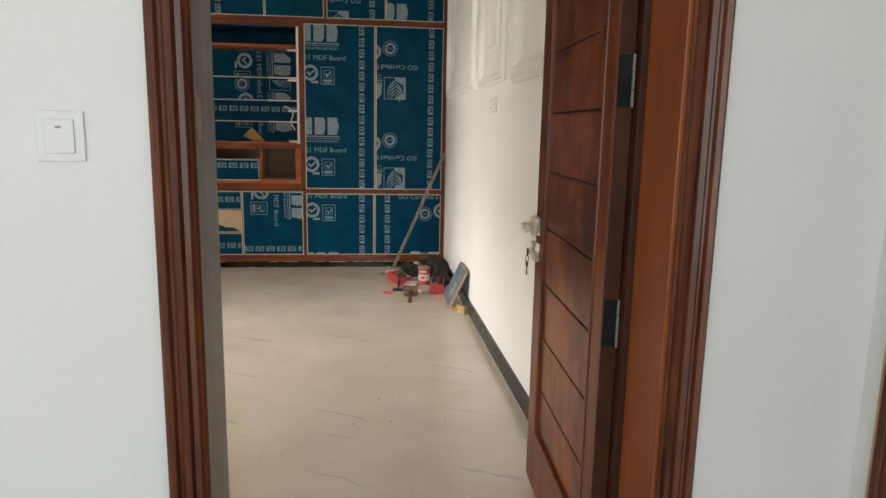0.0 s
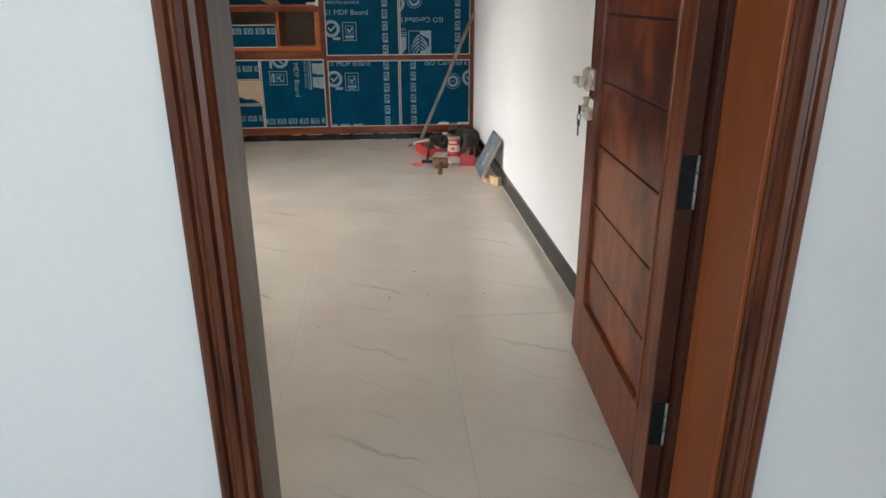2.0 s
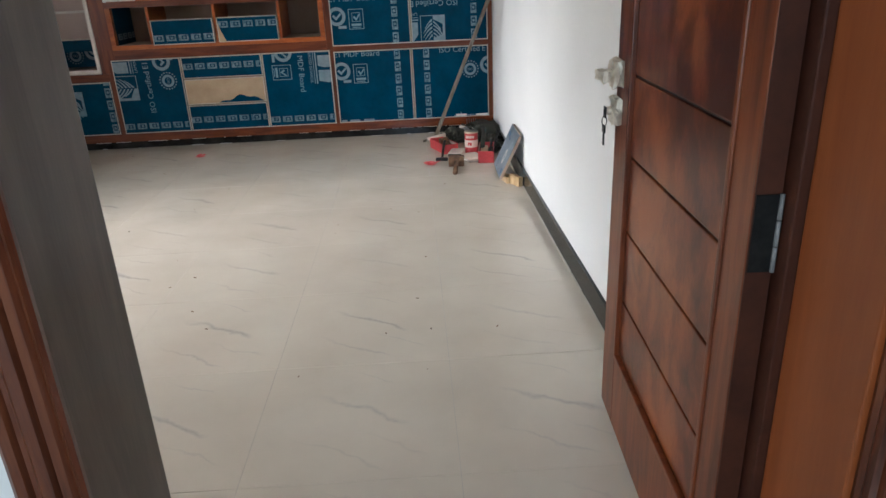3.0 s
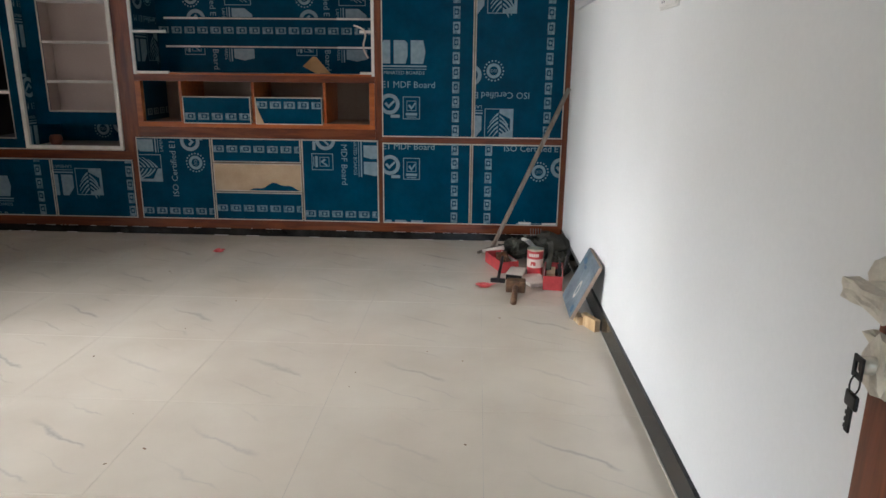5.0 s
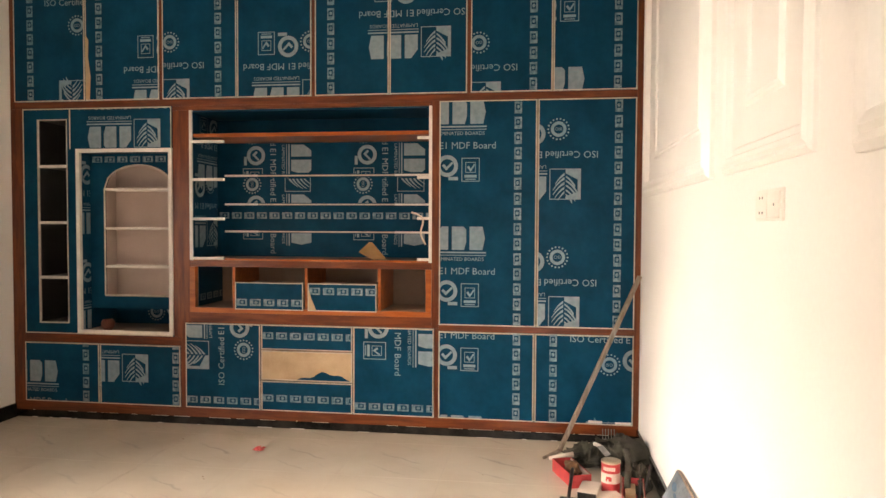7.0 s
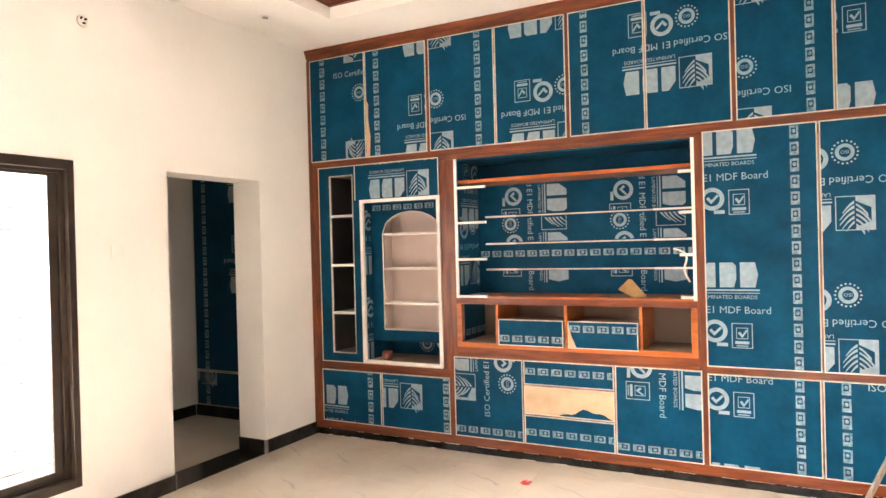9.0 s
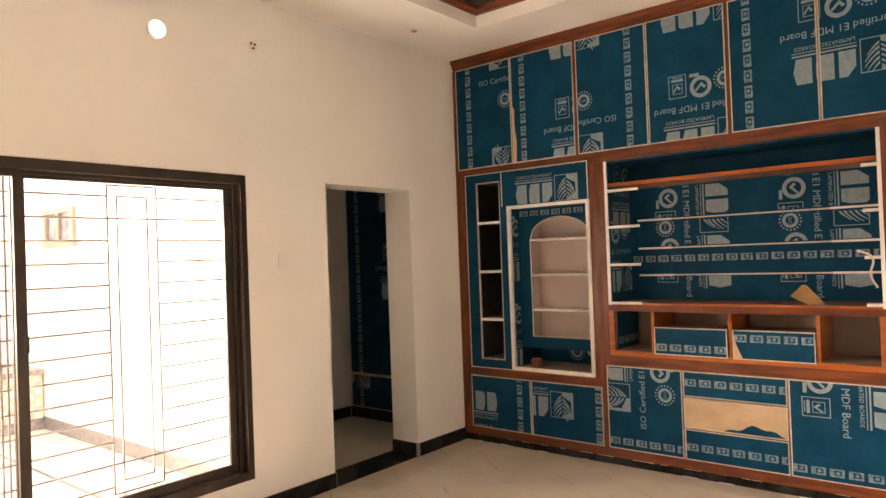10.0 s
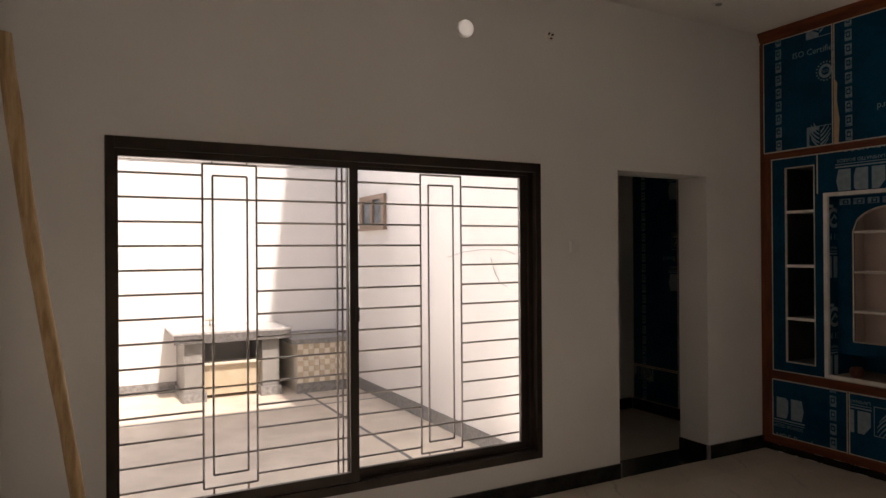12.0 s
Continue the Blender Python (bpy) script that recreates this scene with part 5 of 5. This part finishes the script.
def open_tray(cx, cy, sx, sy, h, turn, label, tools=True):
    u = thing("open_carton", (cx, cy, 0), label, "carton", "red cartons")
    u.rotation_euler = (0, 0, radians(turn))
    ORIGIN[u.name] = Vector((0, 0, 0))
    t = 0.004
    for nm, a in (("bottom", (-sx, sx, -sy, sy, 0.001, 0.005)), ("side", (-sx, -sx + t, -sy, sy, 0.005, h)), ("side", (sx - t, sx, -sy, sy, 0.005, h)),
                  ("side", (-sx + t, sx - t, -sy, -sy + t, 0.005, h)), ("side", (-sx + t, sx - t, sy - t, sy, 0.005, h))):
        part(nm, boxm(*a), RED, u, local=True)
    for a in ((-sx + t, -sx + t + 0.001, -sy + t, sy - t, 0.006, h - 0.003), (sx - t - 0.001, sx - t, -sy + t, sy - t, 0.006, h - 0.003)):
        part("lining", boxm(*a), CARD, u, "pale inner face of the card", local=True)
    if not tools:
        bm = bmesh.new()
        bmesh.ops.create_icosphere(bm, subdivisions=3, radius=1)
        for v in bm.verts:
            f = 0.85 + 0.35 * noise.noise(v.co * 1.7)
            v.co = Vector((0.012 + v.co.x * sx * 0.72 * f, 0.01 + v.co.y * sy * 0.66 * f, max(0.006, 0.055 + v.co.z * 0.05 * f)))
        part("contents", bm, BROWNWOOD, u, "brown rounded wooden tool", True, local=True)
        return
    part("contents", boxm(-sx * 0.7, sx * 0.2, -sy * 0.3, sy * 0.75, 0.006, h * 0.8, 0.004), RAWMDF, u, "tan packed contents", local=True)
    for k in range(3):
        bm = rod(bmesh.new(), (sx * 0.45, -sy * 0.2 + k * sy * 0.35, 0.02), (sx * 0.7, k * sy * 0.3, h * 1.4), 0.007, seg=7)
        part("chisel", bm, STEEL, u, "dark metal chisel", local=True)


open_tray(4.285, -0.965, 0.056, 0.15, 0.085, -7, "open red carton holding tools")
open_tray(3.99, -0.65, 0.058, 0.14, 0.072, 20, "open red carton with a brown wooden tool", False)
u = thing("pale_packet", (4.075, -0.86, 0), "pale cardboard packet with dark end", "packet")
u.rotation_euler = (0, 0, radians(-14))
ORIGIN[u.name] = Vector((0, 0, 0))
part("card", boxm(-0.052, 0.052, -0.085, 0.085, 0.0, 0.04, 0.004), CARD, u, local=True)
part("dark_end", boxm(-0.048, 0.048, -0.088, -0.0845, 0.004, 0.036), STEEL, u, local=True)
u = thing("pale_packet", (4.18, -0.95, 0), "flat pinkish card sheet on the floor", "packet")
u.rotation_euler = (0, 0, radians(20))
ORIGIN[u.name] = Vector((0, 0, 0))
part("card", boxm(-0.07, 0.07, -0.10, 0.10, 0.0, 0.02, 0.003), CARD, u, local=True)


def hammer(cx, cy, turn, head, handle, r, mat, label, name, lift=0.0):
    u = thing(name, (cx, cy, 0), label, "hammer")
    u.rotation_euler = (0, 0, radians(turn))
    ORIGIN[u.name] = Vector((0, 0, 0))
    bm = bmesh.new()
    box(bm, -head[0], head[0], -head[1], head[1], 0, head[2], 0.008)
    part("head", bm, mat, u, local=True)
    bm = bmesh.new()
    rod(bm, (0, -head[1] * 0.9, head[2] / 2), (0, -handle, r + lift), r, r * 1.15, 12)
    part("handle", bm, STEEL if lift else BROWNWOOD, u, "", True, local=True)


hammer(4.055, -1.14, -6, (0.055, 0.036, 0.07), 0.24, 0.015, BROWNWOOD, "brown wooden mallet lying on the floor", "wooden_mallet")
hammer(3.958, -0.985, 172, (0.045, 0.013, 0.026), 0.235, 0.009, STEEL, "steel hammer leaning its dark wooden handle on a carton", "claw_hammer", 0.085)
for cx, cy, s in ((3.875, -1.07, 0.040), (2.066, -0.45, 0.032)):
    u = thing("plastic_scrap", (cx, cy, 0), "crumpled red plastic scrap on the floor", "scrap", "red scraps")
    bm = bmesh.new()
    bmesh.ops.create_icosphere(bm, subdivisions=3, radius=1)
    for v in bm.verts:
        q = v.co * 2.4 + Vector((cx * 7, 0, 0))
        f = 0.35 + 1.1 * abs(noise.noise(q)) + 0.6 * abs(noise.noise(q * 2.3))
        v.co = Vector((cx + v.co.x * s * f * 1.3, cy + v.co.y * s * f, max(0, (v.co.z * 0.5 + 0.4) * s * f * 0.8)))
    part("crumple", bm, REDRAG, u)
u = thing("plaster_float", (4.35, -0.92, 0), "grey steel scraper among the tools", "scraper")
bm = bmesh.new()
rod(bm, (4.33, -0.97, 0.004), (4.38, -0.90, 0.19), 0.009, seg=8)
part("blade", bm, STEEL, u)
u = thing("wire_comb", (4.25, -0.10, 0), "pale comb-like trowel standing in the corner", "trowel")
for k in range(5):
    part("tooth", rod(bmesh.new(), (4.215 + k * 0.018, -0.095, 0.06), (4.215 + k * 0.018, -0.085, 0.125), 0.003, seg=6), GRANITE, u)
part("plate", boxm(4.21, 4.292, -0.105, -0.085, 0.0, 0.062, 0.002), GRANITE, u)

FACE = 0.0115
# worn blue board leaning on the wall, on wooden offcuts
u = thing("worn_board", (4.37, -1.35, 0), "worn grey-blue board leaning on the wall", "board")
ex, ez = Vector((0.02, 1.0, 0.0)).normalized(), Vector((0.125, 0.06, 0.26))
ez = (ez - ex * ez.dot(ex)).normalized()
ey = ez.cross(ex)
m = Matrix((ex, ey, ez)).transposed().to_4x4()
m.translation = Vector((4.300, -1.67, 0.035))
bm = bmesh.new()
box(bm, 0, 0.37, -0.010, 0.010, 0, 0.30, 0.006)
bmesh.ops.transform(bm, matrix=m, verts=bm.verts)
part("sheet", bm, SLATE, u)
for nm, a in (("side_edge", (-0.003, -0.0002, -0.008, 0.009, 0.004, 0.296)), ("top_edge", (0.004, 0.366, -0.008, 0.008, 0.3002, 0.303))):
    bm = boxm(*a)
    bmesh.ops.transform(bm, matrix=m, verts=bm.verts)
    part(nm, bm, INNER, u, "bare tan edge of the board")
for cx_, cz_, rx_, rz_, seed in ((0.28, 0.245, 0.045, 0.018, 1), (0.22, 0.225, 0.03, 0.010, 5), (0.05, 0.04, 0.03, 0.02, 2)):
    bm = bmesh.new()
    ring_v = [bm.verts.new((cx_ + rx_ * math.cos(i * 0.449) * (1 + 0.3 * noise.noise(Vector((i * 0.9, seed, 0)))), FACE, cz_ + rz_ * math.sin(i * 0.449) * (1 + 0.3 * noise.noise(Vector((i * 0.7, seed, 3)))))) for i in range(14)]
    bm.faces.new(ring_v)
    bmesh.ops.transform(bm, matrix=m, verts=bm.verts)
    part("paint_smear", bm, PAINTBLUE, u)
bm = bmesh.new()
ring(bm, 0, 0, 0.02, 0.034, 20)
bmesh.ops.transform(bm, matrix=m @ Matrix.Translation((0.14, FACE, 0.12)) @ Matrix.Diagonal((0.85, 1, 1.5, 1)) @ Matrix.Rotation(radians(90), 4, "X"), verts=bm.verts)
part("white_ring", bm, CARD, u, "pale worn ring mark")
for cx, cy, turn, h in ((4.345, -1.60, 12, 0.042), (4.395, -1.69, 24, 0.060)):
    u = thing("wood_offcut", (cx, cy, 0), "small bare pine offcut under the board", "offcut", "pine offcuts")
    u.rotation_euler = (0, 0, radians(turn))
    ORIGIN[u.name] = Vector((0, 0, 0))
    part("block", boxm(-0.016, 0.016, -0.055, 0.07, 0, h, 0.003), PINE, u, local=True)

# long pole leaning by the door wall
u = thing("leaning_pole", (0.35, -4.655, 0), "long pale wooden pole leaning against the wall", "pole")
a, b = Vector((0.35, -4.655, 0.0)), Vector((0.35, -4.980, 2.43))
bm = bmesh.new()
n = 14
rings = []
for i in range(n + 1):
    t = i / n
    c = a.lerp(b, t) + Vector((0.006 * math.sin(t * 9), 0.008 * math.sin(t * 7), 0))
    r = 0.027 + 0.006 * t + 0.002 * math.sin(t * 31)
    rings.append([bm.verts.new(c + Vector((r * math.cos(k * math.pi / 5), r * math.sin(k * math.pi / 5), 0))) for k in range(10)])
for q0, q1 in zip(rings, rings[1:]):
    for k in range(10):
        bm.faces.new((q0[k], q0[(k + 1) % 10], q1[(k + 1) % 10], q1[k]))
bm.faces.new(rings[0][::-1])
bm.faces.new(rings[-1])
part("shaft", bm, PINE, u, "", True)

# ---- yard beyond the window ----
structure("wall_yard_west", boxm(-4.8, -4.6, -9.0, -1.89, 0, 2.585), YARDWALL, "white plastered boundary wall", "wall")
structure("wall_yard_south", boxm(-4.6, -0.27, -9.0, -8.8, 0, 3.5), YARDWALL, "white plastered yard wall", "wall")
structure("wall_house_outer", boxm(-0.27, 0.0, -9.0, DW_OUT, 0, 3.5), YARDWALL, "plastered outer house wall", "wall")
structure("coping", boxm(-4.82, -4.58, -9.0, -1.89, 2.585, 2.62, 0.004), CONCRETE, "rough coping on the boundary wall", "coping")
structure("baseboard_yard_north", boxm(-4.6, -0.27, -1.905, -1.89, 0, 0.12), GRANITE, "dark grey yard skirting", "skirting")
structure("baseboard_yard_west", boxm(-4.6, -4.585, -8.8, -1.905, 0, 0.12), GRANITE, "dark grey yard skirting", "skirting")
ground = structure("ground", boxm(-300, 300, -300, 300, -0.5, -0.13), CONCRETE, "bare ground around the house", "ground")

u = thing("vent_window", (-3.33, -1.89, 1.81), "small brown framed bathroom window in the yard wall", "window")
VX0, VX1, VZ0, VZ1, VY = -3.68, -2.99, 1.81, 2.163, -1.89
bm = bmesh.new()
for a in ((VX0, VX0 + 0.07, VZ0, VZ1), (VX1 - 0.07, VX1, VZ0, VZ1), (VX0 + 0.07, VX1 - 0.07, VZ0, VZ0 + 0.05), (VX0 + 0.07, VX1 - 0.07, VZ1 - 0.05, VZ1), (-3.365, -3.305, VZ0 + 0.05, VZ1 - 0.05)):
    box(bm, a[0], a[1], VY - 0.035, VY, a[2], a[3], 0.003)
part("frame", bm, INNER, u)
for a, b in ((VX0 + 0.07, -3.365), (-3.305, VX1 - 0.07)):
    part("pane", boxm(a, b, VY - 0.008, VY - 0.002, VZ0 + 0.05, VZ1 - 0.05), SLATE, u)
part("sill", boxm(VX0 - 0.02, VX1 + 0.02, VY - 0.05, VY, VZ0 - 0.025, VZ0, 0.003), INNER, u)

u = thing("loose_wire", (-0.9, -1.895, 1.55), "thin dark wire hanging loose on the yard wall", "wire")
for pts in (((-1.65, 1.50), (-1.40, 1.545), (-1.10, 1.565), (-0.75, 1.56), (-0.62, 1.53)), ((-0.95, 1.50), (-0.90, 1.40), (-0.82, 1.31), (-0.72, 1.285))):
    bm = bmesh.new()
    for (xa, za), (xb, zb) in zip(pts, pts[1:]):
        rod(bm, (xa, -1.897, za), (xb, -1.897, zb), 0.0018, seg=6)
    part("wire_run", bm, GRANITE, u)

# wash counter and tiled chest
u = thing("wash_counter", (-4.2, -3.28, 0), "outdoor granite wash counter on tiled legs", "counter")
part("slab", boxm(-4.6, -3.82, -3.88, -2.66, 0.710, 0.735, 0.006), SLABTOP, u)
part("slab_edge", boxm(-3.85, -3.825, -3.87, -2.67, 0.62, 0.7095, 0.003), DARKGRANITE, u)
part("slab_support", boxm(-4.6, -3.86, -3.86, -2.68, 0.68, 0.7095), DARKGRANITE, u)
for y0, y1 in ((-3.76, -3.56), (-2.96, -2.78)):
    part("leg", boxm(-4.58, -3.93, y0, y1, 0.0, 0.68, 0.004), LEGSTONE, u)
    part("leg_base", boxm(-4.58, -3.90, y0 - 0.02, y1 + 0.02, 0.0, 0.10, 0.004), GRANITE, u)
part("basin_front", boxm(-4.10, -4.06, -3.56, -2.96, 0.12, 0.36, 0.003), SINKTILE, u)
part("basin_ledge", boxm(-4.14, -4.00, -3.56, -2.96, 0.36, 0.39, 0.004), SINKTILE2, u)
part("under_shelf", boxm(-4.56, -4.04, -3.56, -2.96, 0.04, 0.10), SINKTILE, u)
bm = bmesh.new()
rod(bm, (-4.45, -3.42, 0.735), (-4.45, -3.42, 0.83), 0.012)
rod(bm, (-4.45, -3.42, 0.825), (-4.30, -3.42, 0.81), 0.010)
rod(bm, (-4.45, -3.47, 0.80), (-4.45, -3.37, 0.80), 0.012)
part("tap", bm, NICKEL, u, "small chrome tap", True)
u = thing("tiled_chest", (-4.2, -2.25, 0), "low masonry chest faced with beige checker tiles", "counter")
part("top_slab", boxm(-4.6, -3.78, -2.67, -1.91, 0.545, 0.60, 0.005), GRANITE, u)
part("core", boxm(-4.58, -3.83, -2.60, -1.91, 0.0, 0.545), SINKTILE2, u)
part("dark_base", boxm(-3.83, -3.815, -2.61, -1.91, 0.0, 0.11), GRANITE, u)
tw = 0.0615
tm = {}
for mk, mt in (("a", SINKTILE), ("b", SINKTILE2)):
    me = bpy.data.meshes.new("chest_tile")
    bm = boxm(-0.004, 0.004, -tw / 2 + 0.002, tw / 2 - 0.002, -tw / 2 + 0.002, tw / 2 - 0.002)
    bm.to_mesh(me)
    bm.free()
    me.materials.append(mt)
    tm[mk] = me
for i in range(11):
    for j in range(7):
        o = new("tile", tm["a" if (i + j) % 2 else "b"])
        o.parent = u
        o.location = Vector((-3.826, -2.60 + tw * (i + 0.5), 0.112 + tw * (j + 0.5))) - Vector((-4.2, -2.25, 0))

# ---- floors, laid last ----
def tiled_floor(name, x0, x1, y0, y1, size, ox, oy, mat, grout, label, thick=0.012, gap=0.0009):
    base = structure(name, boxm(x0, x1, y0, y1, -0.12, -0.0012), grout, label, "floor")
    made = {}
    i0, j0 = math.floor((x0 - ox) / size), math.floor((y0 - oy) / size)
    i = i0
    while ox + i * size < x1:
        j = j0
        while oy + j * size < y1:
            a, b = max(x0, ox + i * size), min(x1, ox + (i + 1) * size)
            c, d = max(y0, oy + j * size), min(y1, oy + (j + 1) * size)
            j += 1
            if b - a < 0.02 or d - c < 0.02:
                continue
            key = (round(b - a, 3), round(d - c, 3))
            if key not in made:
                bm = boxm(-(b - a) / 2 + gap, (b - a) / 2 - gap, -(d - c) / 2 + gap, (d - c) / 2 - gap, -thick, 0.0)
                me = bpy.data.meshes.new("tile")
                bm.to_mesh(me)
                bm.free()
                me.materials.append(mat)
                made[key] = me
            o = new("tile", made[key])
            o.parent = base
            o.location = ((a + b) / 2, (c + d) / 2, 0)
        i += 1
    return base


tiled_floor("floor", 0.0, W, DW_OUT, 0.45, 0.595, 3.857, -4.352, TILE, GROUT, "cream polished porcelain tile floor with grey veins")
tiled_floor("floor_hall", 1.1, 4.75, -9.0, DW_OUT, 0.595, 3.857, -5.18, TILE, GROUT, "cream polished porcelain hall floor")
tiled_floor("floor_yard", -4.6, -0.27, -8.8, -1.89, 6.3, -3.2, -2.518, YARDFLOOR, DARKGRANITE, "beige terrazzo yard floor with dark strips", gap=0.018)

# specks of builders' debris on the floor
bm = bmesh.new()
rng = random.Random(11)
for _ in range(36):
    x, y, s = rng.uniform(0.4, 4.3), rng.uniform(-4.6, -0.3), rng.uniform(0.0014, 0.0042)
    bmesh.ops.create_icosphere(bm, subdivisions=1, radius=1, matrix=Matrix.Translation((x, y, s * 0.4)) @ Matrix.Rotation(rng.uniform(0, 3), 4, "Z") @ Matrix.Diagonal((s * rng.uniform(1, 2.2), s, s * 0.5, 1)))
for _ in range(14):
    x, y = rng.uniform(2.6, 4.25), rng.uniform(-4.5, -2.0)
    s = rng.uniform(0.002, 0.004)
    bmesh.ops.create_icosphere(bm, subdivisions=1, radius=1, matrix=Matrix.Translation((x, y, s * 0.4)) @ Matrix.Rotation(rng.uniform(0, 3), 4, "Z") @ Matrix.Diagonal((s * 2.5, s, s * 0.5, 1)))
tagged(part("floor_debris", bm, BROWNWOOD), "scattered dark specks of debris on the floor", "debris", "", "stuff")
